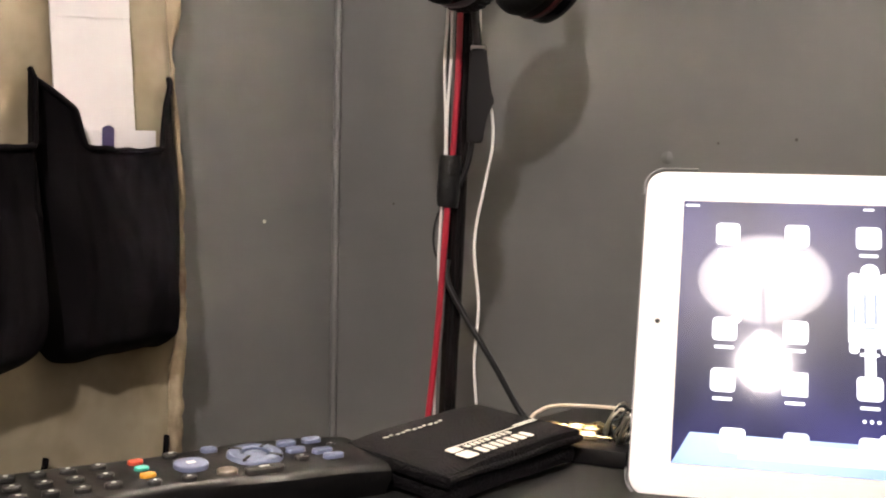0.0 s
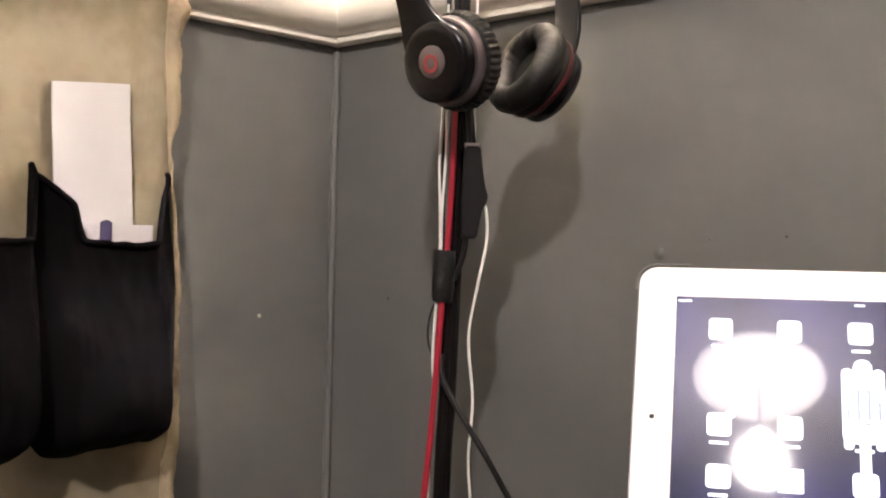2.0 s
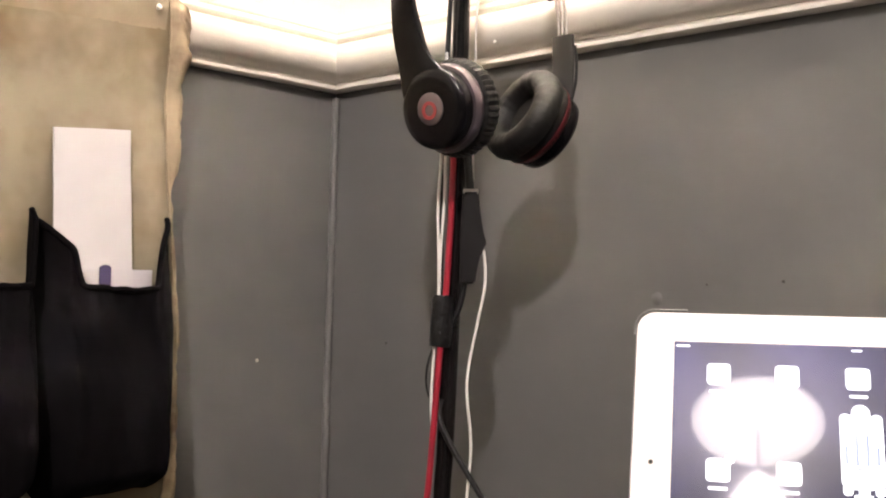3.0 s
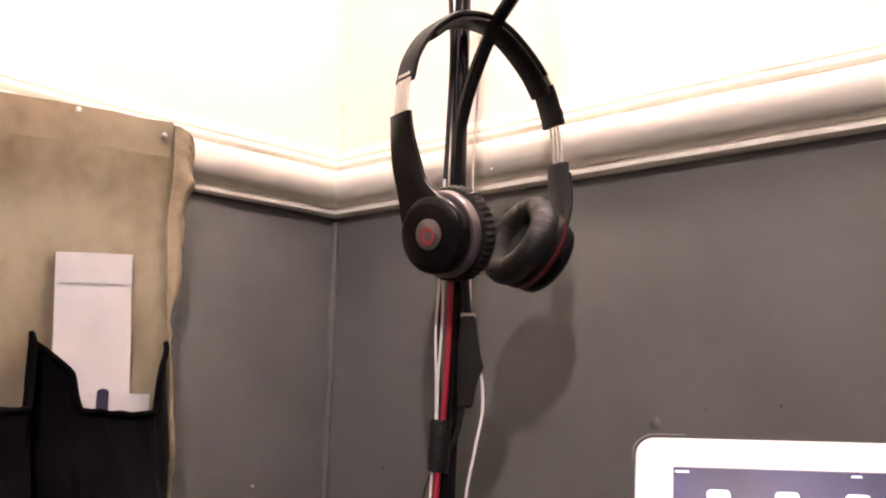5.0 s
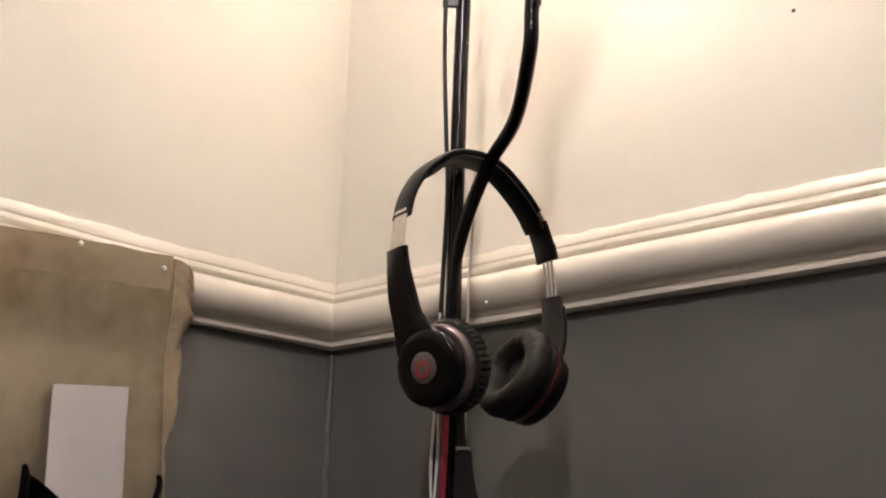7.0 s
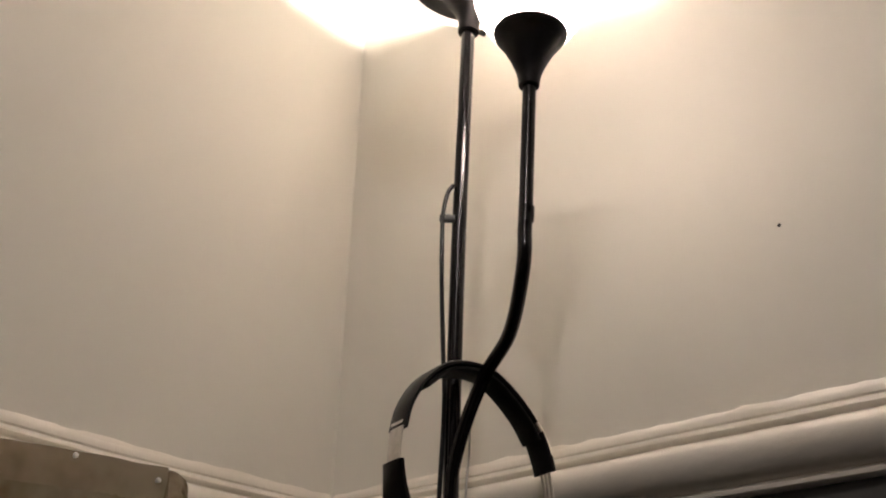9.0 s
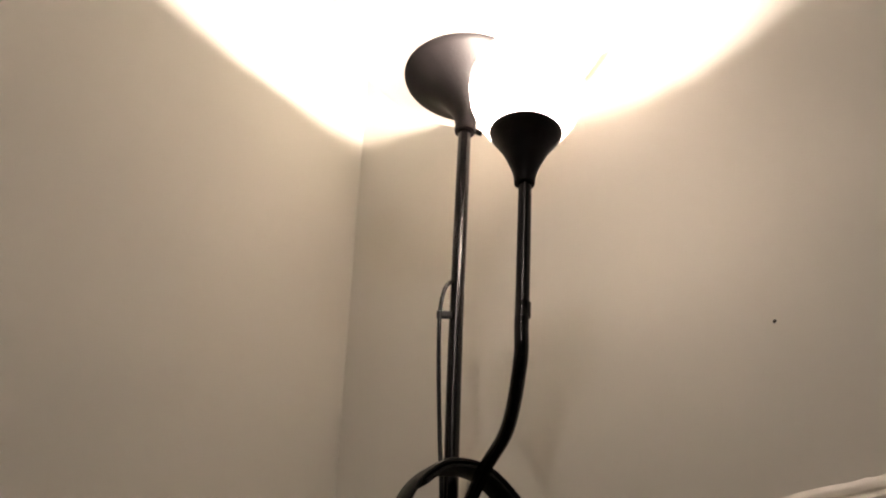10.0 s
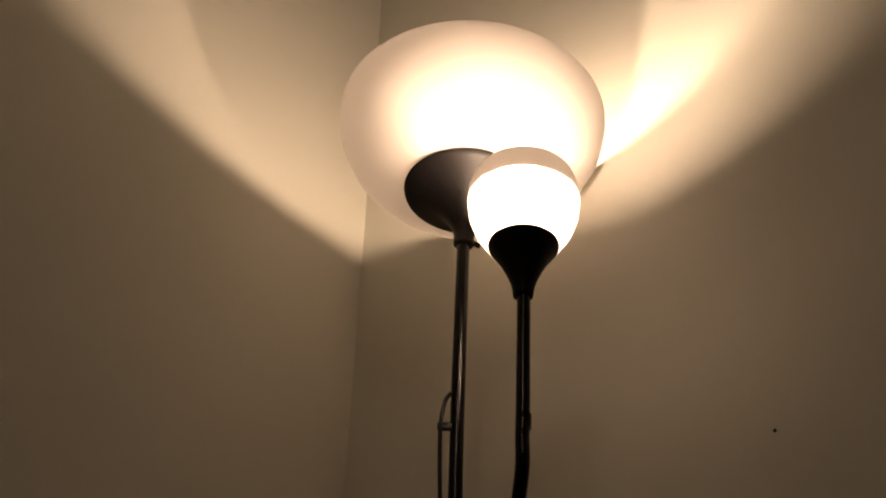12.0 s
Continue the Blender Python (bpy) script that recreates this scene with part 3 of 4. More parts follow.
# ---- headphones hung over the reading arm ----
hp = thing("headphones", "black on-ear headphones hung over the lamp arm", "headphones")
AL = radians(32)
U = RT * math.cos(AL) + FW * math.sin(AL)
NW = RT * math.sin(AL) - FW * math.cos(AL)
band = [(-0.0253, 0.6696, 1.1535), (-0.0218, 0.6718, 1.1705), (-0.0125, 0.6776, 1.1892), (0.0021, 0.6867, 1.2031), (0.0186, 0.697, 1.2076), (0.0332, 0.7061, 1.2054), (0.0463, 0.7143, 1.1961), (0.0596, 0.7226, 1.1817), (0.0689, 0.7284, 1.1666), (0.0757, 0.7327, 1.1459)]
part("headband", strip([V(*p) for p in band], NW, 0.022, 0.0042, 8), M_SATIN, hp)
inner = [V(*p) + (V(0.022, 0.70, 1.11) - V(*p)).normalized() * 0.0036 for p in band[2:9]]
part("headband_pad", strip(inner, NW, [0.0205] * 5, 0.0042, 8), M_LEATHER, hp)
sl = [(-0.0256, 0.6690, 1.158), (-0.0271, 0.6685, 1.143), (-0.0273, 0.6688, 1.1285)]
part("slider", strip([V(*p) for p in sl], NW, 0.0165, 0.0016, 5), M_STEEL, hp, "bare steel slider")
sr0, sr1 = V(0.0750, 0.7322, 1.150), V(0.0793, 0.7347, 1.112)
for k in (-1, 0, 1):
    o = NW * 0.0042 * k
    part("slider_rod", tube([sr0 + o, (sr0 + sr1) / 2 + o + U * 0.0012, sr1 + o], 0.0011, 4, 8), M_STEEL, hp, "chrome slider rod")
part("band_clip", strip([V(0.0738, 0.7314, 1.154), V(0.0760, 0.7328, 1.144)], NW, 0.0225, 0.0052, 3), M_SATIN, hp)
part("band_joint", strip([V(0.0638, 0.7252, 1.1757), V(0.0672, 0.7273, 1.1700)], NW, 0.0225, 0.0050, 3), M_STEEL, hp)

nL = (RT * -0.63 - FW * 0.76 - UP * 0.18).normalized()
cL = V(-0.0065, 0.664, 1.0533)
mL = facing(cL, nL)


def blend(rows, n):
    """Rows of numbers, smoothly filled in to n rows."""
    out = []
    for i in range(n):
        t = i / (n - 1) * (len(rows) - 1)
        k = min(int(t), len(rows) - 2)
        a, b, c, d = (Vector(rows[max(0, min(len(rows) - 1, q))]) for q in (k - 1, k, k + 1, k + 2))
        f = t - k
        out.append(0.5 * (2 * b + (c - a) * f + (2 * a - 5 * b + 4 * c - d) * f * f + (3 * b - a - 3 * c + d) * f ** 3))
    return out


# the yoke: a flat arm that widens into the cup's outer face
inv = mL.inverted()
y0 = inv @ V(-0.0275, 0.6690, 1.1315)
n0 = (inv.to_3x3() @ NW).normalized()
if n0.x < 0:
    n0 = -n0
stations = blend([(*y0, 0.0114), (-0.0192, 0.062, -0.0040, 0.0113), (-0.0170, 0.046, -0.0034, 0.0116), (-0.0134, 0.0305, -0.0030, 0.0128), (-0.0068, 0.0165, -0.0028, 0.0185), (-0.001, 0.006, -0.0030, 0.0225), (0.0, -0.004, -0.0036, 0.0225)], 34)
bm = bmesh.new()
rings = []
for i, q in enumerate(stations):
    a = stations[max(0, i - 1)].xyz
    b = stations[min(len(stations) - 1, i + 1)].xyz
    f = max(0.0, min(1.0, i / 12))
    w = n0.lerp(Vector((1, 0.25 * (1 - max(0, i - 20) / 14 if i > 20 else 1), 0)).normalized(), f * f * (3 - 2 * f)).normalized()
    n = w.cross((a - b).normalized()).normalized()
    sec = [(-1, 0), (-0.95, 0.0018), (-0.8, 0.0025), (0, 0.0029), (0.8, 0.0025), (0.95, 0.0018), (1, 0), (0.95, -0.0018), (0.8, -0.0025), (0, -0.0025), (-0.8, -0.0025), (-0.95, -0.0018)]
    rings.append([bm.verts.new(mL @ (q.xyz + w * q.w * u + n * v)) for u, v in sec])
for a, b in zip(rings, rings[1:]):
    for k in range(12):
        bm.faces.new((a[k], a[(k + 1) % 12], b[(k + 1) % 12], b[k]))
bm.faces.new(rings[0]), bm.faces.new(rings[-1])
part("yoke", bm, M_BLACK, hp)


def ear_cup(m, ring_label, ring_material, pleat):
    cup = part("ear_cup", lathe([(0, 0.0018), (0.018, 0.0016), (0.0222, 0.0011), (0.0243, -0.0006), (0.0252, -0.004), (0.0246, -0.0086), (0.018, -0.010), (0, -0.010)], m, 56), M_BLACK, hp)
    part("cup_ring", lathe([(0.0205, -0.0085), (0.0262, -0.0092), (0.0274, -0.0115), (0.0276, -0.0145), (0.0266, -0.0170), (0.0205, -0.0172)], m, 56), ring_material, cup, ring_label)
    bm = lathe([(0.0125, -0.0165), (0.0245, -0.0165), (0.0292, -0.0185), (0.0306, -0.0225), (0.0300, -0.0275), (0.0268, -0.0315), (0.0222, -0.0328), (0.0180, -0.0316), (0.0150, -0.0275), (0.0140, -0.022), (0.0, -0.0215)], m, 144)
    inv = m.inverted()
    for v in bm.verts:
        q = inv @ v.co
        r = math.hypot(q.x, q.y)
        if r > 0.012:
            an = math.atan2(q.y, q.x)
            k = 1 + pleat * math.sin(an * 44 + 1.5 * wob(an * 2, 1, 2)) * (1 if r > 0.024 else 0.4)
            v.co = m @ Vector((q.x * k, q.y * k, q.z + 0.0006 * wob(an * 5, r * 90, 7)))
    part("ear_cushion", bm, M_LEATHER, cup, "pleated black leather cushion")
    part("lining", lathe([(0, -0.0222), (0.0148, -0.0224)], m, 32), M_GREYPAD, cup)
    return cup


cupL = ear_cup(mL, "mauve grey metal ring", M_RING, 0.022)
part("badge", lathe([(0, 0.0031), (0.0092, 0.0031), (0.0098, 0.0027), (0.0098, 0.0016)], mL, 40), M_BADGE, cupL, "silver round badge")
bm = lathe([(0.0034, 0.0032), (0.0034, 0.0037), (0.0056, 0.0037), (0.0056, 0.0032)], mL @ pose(0, -0.0010, 0), 28)
part("badge_print", bm, M_BADGERED, cupL, "worn red ring mark")

nR = (RT * 0.76 + FW * 0.45 - UP * 0.42).normalized()
cR = V(0.0733, 0.738, 1.0514)
mR = facing(cR, nR) @ Matrix.Scale(1.08, 4)
ear_cup(mR, "dark plastic ring", M_SATIN, 0.004)
armR = [V(0.0791, 0.7345, 1.1185), V(0.0800, 0.7365, 1.1015), V(0.0800, 0.7380, 1.0857), V(0.0790, 0.7390, 1.066)]
# black satin coloured paler here, for the wall light this yoke reflects
part("yoke", strip(armR, NW, [0.0215, 0.0215, 0.021, 0.022], 0.0048, 6), surf("lit_satin_plastic", (0.035, 0.033, 0.032), 0.4), hp)
part("yoke_lead", tube([V(0.0872, 0.7330, 1.112), V(0.0886, 0.7340, 1.099), V(0.0880, 0.7350, 1.085), V(0.0845, 0.7370, 1.070)], 0.0010, 5, 8), M_RUBBER, hp)
M_SEAM = surf("dark_red_seam", (0.09, 0.008, 0.012), 0.4)
part("cup_seam", lathe([(0.0258, -0.0086), (0.0279, -0.0122), (0.0279, -0.0128), (0.0258, -0.0132)], mR, 48), M_SEAM, hp, "thin red seam")
part("headphone_lead", tube([V(0.0035, 0.680, 1.034), V(0.0062, 0.698, 1.036), V(0.0073, 0.707, 1.040), V(0.0074, 0.709, 1.047)], 0.0016), M_RUBBER, hp)

# ---- cloth organiser on the left wall ----
org = thing("wall_organiser", "stained tan canvas organiser with black pockets, pinned to the rail", "wall organiser")
YR, YL = -0.192, -0.74


def cloth_x(y, z):
    """How far the cloth stands off the wall."""
    over = max(0.0, min(1.0, (z - 1.085) / 0.045))
    x = 0.027 + 0.008 * over
    x += 0.0030 * wob(y * 14 + z * 4, z * 6, 2.0) + 0.0011 * wob(y * 45 + z * 30, z * 26, 5.0)
    return x


def along(rows, z):
    """The value at height z on a line of (height, value) rows, from the top down."""
    for (z0, a), (z1, b) in zip(rows, rows[1:]):
        if z >= z1:
            k = max(0.0, min(1.0, (z0 - z) / (z0 - z1)))
            return a + (b - a) * k
    return rows[-1][1]


EDGE = [(1.15, -0.186), (1.132, -0.1855), (1.108, -0.188), (1.059, -0.1885), (1.037, -0.1885), (1.014, -0.1965), (0.987, -0.194), (0.95, -0.1875), (0.908, -0.1856), (0.844, -0.1832), (0.80, -0.1825), (0.758, -0.1863), (0.30, -0.188)]
SEAMY = [(1.154, -0.2103), (1.105, -0.207), (1.0275, -0.2008), (0.9994, -0.1985), (0.95, -0.1940), (0.90, -0.1920), (0.80, -0.1925), (0.78, -0.1990), (0.30, -0.2010)]


def edge_y(z):
    return along(EDGE, z) + 0.0048 + 0.0012 * wob(z * 55, 2.3, 0.4) + 0.0007 * wob(z * 160, 1.3, 4.4)


def seam_y(z):
    return along(SEAMY, z) + 0.0040 + 0.0005 * wob(z * 40, 5.3, 0.4)


def top_z(y):
    return 1.1635 + 0.083 * (y + 0.211) + 0.0012 * wob(y * 18, 1, 1)


def back(u, v):
    yr = seam_y(0.30 + v * 0.863) + 0.001
    y = YL + u * (yr - YL)
    z = 0.30 + v * (top_z(y) - 0.30)
    return Vector((cloth_x(y, z), y, z))


part("backing", sheet(back, 90, 130, 0.0015), M_CANVAS, org)


def border(u, v):
    z = 0.30 + v * 0.863
    y = seam_y(z) + (edge_y(z) - seam_y(z)) * u
    high = max(0.0, min(1.0, (z - 1.03) / 0.1))
    bend = 0.008 * u * u * (0.3 + 0.7 * high)
    crease = 0.0060 * wob(y * 40, z * 60, 8) + 0.0045 * wob(y * 90, z * 140, 3) + 0.0016 * wob(y * 200, z * 300, 6)
    x = cloth_x(y, z) + 0.0024 * math.sin(u * 3.1) + crease * u * (0.45 + 0.75 * high) - bend + 0.002
    z -= 0.011 * u * u * max(0.0, (v - 0.9) / 0.1)
    return Vector((x, y, z))


part("border", sheet(border, 18, 320, 0.0016), M_HEM, org, "stained puckered canvas border")


def hem(u, v):
    y = YL + u * (-0.207 - YL)
    z = top_z(y) - 0.026 + v * 0.0275 + 0.001 * wob(y * 25, 4, 2)
    x = cloth_x(y, z) + 0.0016 * v * math.sin(v * math.pi) + 0.0011 * v + 0.0012 * v * wob(y * 40, z * 30, 3)
    return Vector((x, y, z))


part("top_hem", sheet(hem, 90, 8, 0.0012), M_TOPHEM, org)
SEAM = [Vector((cloth_x(-0.2075, 0.30 + 0.855 * k / 40) + 0.003, seam_y(0.30 + 0.855 * k / 40), 0.30 + 0.855 * k / 40)) for k in range(41)]
part("seam_cord", tube(SEAM, 0.0008, 2, 8), M_HEM, org)


def shoulder(u, w):
    """A pocket's raised corner: a straight slope that drops off at w."""
    k = max(0.0, min(1.0, (u - w * 0.82) / (w * 0.42)))
    return (1 - 0.55 * min(1.0, u / w)) * (1 - k * k * (3 - 2 * k))


def pocket(y0, y1, rim, low, depth, seed, lean=0.0, right=0.17):
    """A sagging pocket between seams y0 (far from the corner) and y1, its rim drooping between two peaks."""
    def rim_z(u):
        peak = 0.9 * shoulder(u, 0.20) + 1.08 * shoulder(1 - u, right)
        return rim + 0.047 * peak - 0.004 * math.sin(u * math.pi) + 0.0015 * wob(u * 9, seed, 1)

    def low_z(u):
        corner = max(0, (u - 0.74) / 0.26) ** 2.2 * 0.034 + max(0, (0.08 - u) / 0.08) ** 2 * 0.012
        return low + corner + 0.004 * wob(u * 4, seed, 2) + 0.006 * u

    def fn(u, v):
        zr = rim + 0.04 - 0.19 * (1 - v)
        y = y0 + u * (y1 - lean + lean * max(0, min(1, (rim + 0.045 - zr) / 0.09)) - y0)
        z = low_z(u) + v * (rim_z(u) - low_z(u))
        e = min(u, 1 - u)
        side = min(1, e / 0.16) ** 0.6 if u < 0.5 else min(1, e / (0.21 if right > 0.1 else 0.10)) ** (0.8 if right > 0.1 else 0.55)
        belly = math.sin(min(1, v * 1.25 + 0.10) * math.pi) * 0.5 + 0.5 * (1 - v)
        gap = depth * side * (0.62 + 0.48 * max(0, belly)) * min(1, (v + 0.015) / 0.10) ** 0.5
        fold = (0.0045 * wob(y * 30 + z * 5, z * 7, seed) + 0.0030 * wob(y * 70 + z * 22, z * 9, seed + 5) + 0.0016 * wob(y * 120, z * 30, seed + 3)) * side
        return Vector((cloth_x(y, z) + 0.003 + gap + fold, y, z))
    ob = part("pocket", sheet(fn, 84, 40, 0.0012), M_MESH, org, "sagging black cloth pocket")
    line = [fn(k / 60, 1.0) + Vector((0.0012, 0, -0.001)) for k in range(61)]
    part("pocket_binding", tube(line, 0.0022, 1, 8), M_MESH, ob)
    return ob


pocket(-0.304, -0.1895, 0.946, 0.795, 0.037, 1.3, 0.008)
pocket(-0.425, -0.306, 0.944, 0.789, 0.046, 4.1, right=0.06)
pocket(-0.546, -0.427, 0.944, 0.789, 0.034, 8.7, right=0.06)
pocket(-0.294, -0.187, 0.678, 0.52, 0.032, 11.0, 0.012)
pocket(-0.408, -0.296, 0.678, 0.52, 0.032, 15.0)

env = thing("envelope", "plain white paper envelope standing in the black pocket", "envelope")


def env_fn(u, v):
    y = -0.2945 + u * 0.0619 + 0.008 * (1 - v)
    z = 0.86 + v * (0.1915 + 0.0068 * u)
    return Vector((0.0325 + 0.004 * (1 - v) + 0.002 * math.sin(u * 2.6 + v) + 0.0008 * wob(u * 3, v * 5, 2), y, z))


part("sheet", sheet(env_fn, 14, 26, 0.0012), M_PAPER, env)
part("flap", sheet(lambda u, v: env_fn(u, 0.885 + v * 0.113) + Vector((0.0007, 0, 0)), 14, 4, 0.0002), M_PAPER, env)
bk = thing("booklet", "white booklet with purple stripe, tucked in the pocket", "booklet")
part("cover", sheet(lambda u, v: Vector((0.0385 + 0.002 * math.sin(u * 3), -0.274 + u * 0.060, 0.86 + v * 0.0945 + 0.002 * u)), 10, 10, 0.002), M_PAPER, bk)
part("stripe", sheet(lambda u, v: Vector((0.0420 + 0.0010 * u, -0.259 + u * 0.0085, 0.86 + v * (0.0965 + 0.002 * math.sin(u * 3)))), 4, 8, 0.0008), M_PURPLE, bk, "purple printed spine")

for y, z in ((-0.2902, 1.154), (-0.2164, 1.1523)):
    pin = thing("push_pin", "small bright pin head in the canvas hem", "pin")
    m = facing(Vector((cloth_x(y, z) + 0.003, y, z)), Vector((1, -0.2, 0.15)))
    part("head", lathe([(0, 0.0040), (0.0013, 0.0038), (0.0021, 0.0026), (0.0019, 0.0012), (0.0008, 0.0), (0.0006, -0.006)], m, 14), M_PIN, pin)

# ---- table ----
TZ = 0.7665
tab = thing("table", "black topped table pushed against the grey wall", "table")
TX0, TX1, TY0, TY1 = 0.288, 1.30, -0.012, -0.60
part("tabletop", box((TX1 - TX0, TY0 - TY1, 0.028), pose((TX0 + TX1) / 2, (TY0 + TY1) / 2, TZ - 0.014), 0.003), M_TABLE, tab)
for x in (TX0 + 0.05, TX1 - 0.05):
    for y in (TY0 - 0.05, TY1 + 0.05):
        part("leg", box((0.045, 0.045, TZ - 0.028), pose(x, y, (TZ - 0.028) / 2), 0.003), M_SATIN, tab)

# ---- tablet ----
tl = thing("tablet", "white tablet lying on its long side, screen lit, leaning back", "tablet")
yaw, lean, turn = radians(-13.93), radians(24.17), radians(-0.10)
TW, TH = 0.241, 0.186
tu0 = RT * math.cos(yaw) + FW * math.sin(yaw)
tv0 = UP * math.cos(lean) + (FW * math.cos(yaw) - RT * math.sin(yaw)) * math.sin(lean)
tu = tu0 * math.cos(turn) + tv0 * math.sin(turn)
tv = tv0 * math.cos(turn) - tu0 * math.sin(turn)
tn = tu.cross(tv)
mt = axes(V(0.2240, 0.5822, 0.8482), tu, tv, tn)
part("back_shell", rounded_plate(TW, TH, 0.011, 0.0085, mt @ pose(0, 0, -0.0085), edge=0), M_CASE, tl, "grey plastic back cover")
part("bezel", rounded_plate(TW - 0.0016, TH - 0.0016, 0.0105, 0.0022, mt @ pose(0, 0, 0.0002), edge=0.0008), M_BEZEL, tl, "glossy white glass bezel")
disp = part("display", rounded_plate(0.197, 0.148, 0.0005, 0.0004, mt @ pose(0, 0, 0.0023)), M_SCREEN, tl, "lit dark blue display")
part("camera_lens", lathe([(0, 0.0001), (0.0013, 0.0001), (0.0014, 0)], mt @ pose(-0.1095, 0.0025, 0.0025), 20), M_LENS, tl)
for sx, sy in ((-1, 1), (-1, -1)):
    bm = bmesh.new()
    cx, cy = sx * (TW / 2 - 0.011), sy * (TH / 2 - 0.011)
    pts = [mt @ Vector((sx * (TW / 2 + 0.0008), cy - sy * 0.004, 0.0015))]
    for k in range(7):
        a = radians(90 * k / 6)
        pts.append(mt @ Vector((cx + sx * math.cos(a) * 0.0118, cy + sy * math.sin(a) * 0.0118, 0.0015)))
    pts.append(mt @ Vector((cx - sx * 0.018, sy * (TH / 2 + 0.0008), 0.0015)))
    part("case_corner", tube(pts, 0.0008, 3, 10), M_CASE, tl, "grey plastic case corner")


def on_screen(px, py):
    """A pose on the display from fractions of its width (from the left) and height (from the top)."""
    return mt @ pose((px - 0.5) * 0.197, (0.5 - py) * 0.148, 0.00272)


cols = [0.125, 0.310, 0.496, 0.682, 0.868]
rows = [0.130, 0.310, 0.500, 0.690]
for j, py in enumerate(rows):
    for i, px in enumerate(cols):
        icon = part("icon", rounded_plate(0.0128, 0.0128, 0.0024, 0.00012, on_screen(px, py)), M_ICONBLUE if (i, j) == (1, 3) else M_ICON, disp)
        if (i, j) == (1, 3):
            for dx, dy, w, h in ((0, 0.0057, 0.0128, 0.0014), (0, -0.0057, 0.0128, 0.0014), (0.0057, 0, 0.0014, 0.0128), (-0.0057, 0, 0.0014, 0.0128)):
                part("icon_frame", rounded_plate(w, h, 0.0006, 0.0001, on_screen(px, py) @ pose(dx, dy, 0.0002)), M_ICON, icon)
        if (i, j) == (0, 2):
            part("icon_dot", lathe([(0, 0.0003), (0.0026, 0.0003), (0.0026, 0)], on_screen(px, py) @ pose(0.006, 0.0062, 0), 20), M_ICON, icon)
        if (i, j) == (0, 0):
            part("icon_ring", lathe([(0.0026, 0.00025), (0.0036, 0.00025)], on_screen(px, py) @ pose(0, -0.001, 0), 24), M_ICONDARK, icon)
        part("icon_caption", rounded_plate(0.010 if i != 2 else 0.0095, 0.0017, 0.0006, 0.0001, on_screen(px, py + 0.068)), M_ICON, disp)
bm = bmesh.new()
vs = [bm.verts.new(on_screen(*p).translation) for p in ((0.0, 1.0), (1.0, 1.0), (0.955, 0.885), (0.045, 0.885))]
bm.faces.new(vs)
part("dock", bm, M_DOCK, disp, "pale blue icon shelf", smooth=False)
bm = bmesh.new()
vs = [bm.verts.new(on_screen(*p).translation + tn * 0.00015) for p in ((0.17, 0.965), (0.99, 0.965), (0.945, 0.905), (0.17, 0.905))]
bm.faces.new(vs)
part("dock_sheen", bm, M_DOCKPALE, disp, smooth=False)
for i, px in enumerate((0.155, 0.315, 0.50, 0.68, 0.84)):
    icon = part("icon", rounded_plate(0.0128, 0.0128, 0.0024, 0.00014, on_screen(px, 0.905) @ pose(0, 0, 0.0009)), M_ICONDARK if i == 1 else M_ICON, disp)
    if i == 1:
        part("icon_dial", lathe([(0, 0.0004), (0.0048, 0.0004), (0.0048, 0)], on_screen(px, 0.905) @ pose(0, 0, 0.0009), 28), M_ICON, icon)
    if i == 2:
        part("icon_dot", lathe([(0, 0.0006), (0.0022, 0.0006), (0.0022, 0)], on_screen(px, 0.905) @ pose(0.006, 0.0062, 0), 20), M_ICON, icon)
for k in (-1, 0, 1):
    part("page_dot", lathe([(0, 0.0001), (0.0010 if k == 0 else 0.0006, 0.0001), (0.0010, 0)], on_screen(0.5 + k * 0.018, 0.805), 14), M_ICON, disp)
part("status_text", rounded_plate(0.0075, 0.0013, 0.0004, 0.0001, on_screen(0.025, 0.018)), M_ICON, disp)
part("status_text", rounded_plate(0.0055, 0.0013, 0.0004, 0.0001, on_screen(0.497, 0.018)), M_ICON, disp)
# pale rocket-like figure in the wallpaper: a hull with fins and dark slots
for cx, cy, w, h, r in ((0.458, 0.40, 0.0060, 0.040, 0.0028), (0.498, 0.385, 0.0095, 0.046, 0.0045), (0.538, 0.40, 0.0060, 0.040, 0.0028), (0.498, 0.57, 0.0055, 0.026, 0.002), (0.458, 0.545, 0.005, 0.006, 0.002), (0.538, 0.545, 0.005, 0.006, 0.002)):
    part("wallpaper_figure", rounded_plate(w, h, r, 0.00005, on_screen(cx, cy) @ pose(0, 0, 0.00003)), M_ICON, disp, "white figure in the wallpaper")
for cx, cy, w, h in ((0.485, 0.40, 0.0014, 0.017), (0.512, 0.40, 0.0014, 0.017), (0.498, 0.47, 0.0060, 0.0012), (0.458, 0.42, 0.0014, 0.010), (0.538, 0.42, 0.0014, 0.010)):
    part("wallpaper_slot", rounded_plate(w, h, 0.0006, 0.00008, on_screen(cx, cy) @ pose(0, 0, 0.00014)), M_ICONBLUE, disp)
part("stand", tube([mt @ Vector((0.0, 0.03, -0.009)), V(0.225, 0.715, TZ + 0.0045)], 0.004, 4, 10), M_SATIN, tl, "black prop foot behind the tablet")

# ---- wallet ----
wl = thing("wallet", "worn black folded wallet with cream print, lying on the table", "wallet")
wc = V(0.0137, 0.5989, 0.7806)
wx = (RT * 0.665 + FW * 0.747 + UP * 0.030).normalized()
wy = UP.cross(wx)
wy = (wy + UP * 0.035).normalized()
wz = wx.cross(wy).normalized()
wy = wz.cross(wx)
mw = axes(wc, wx, wy, wz)


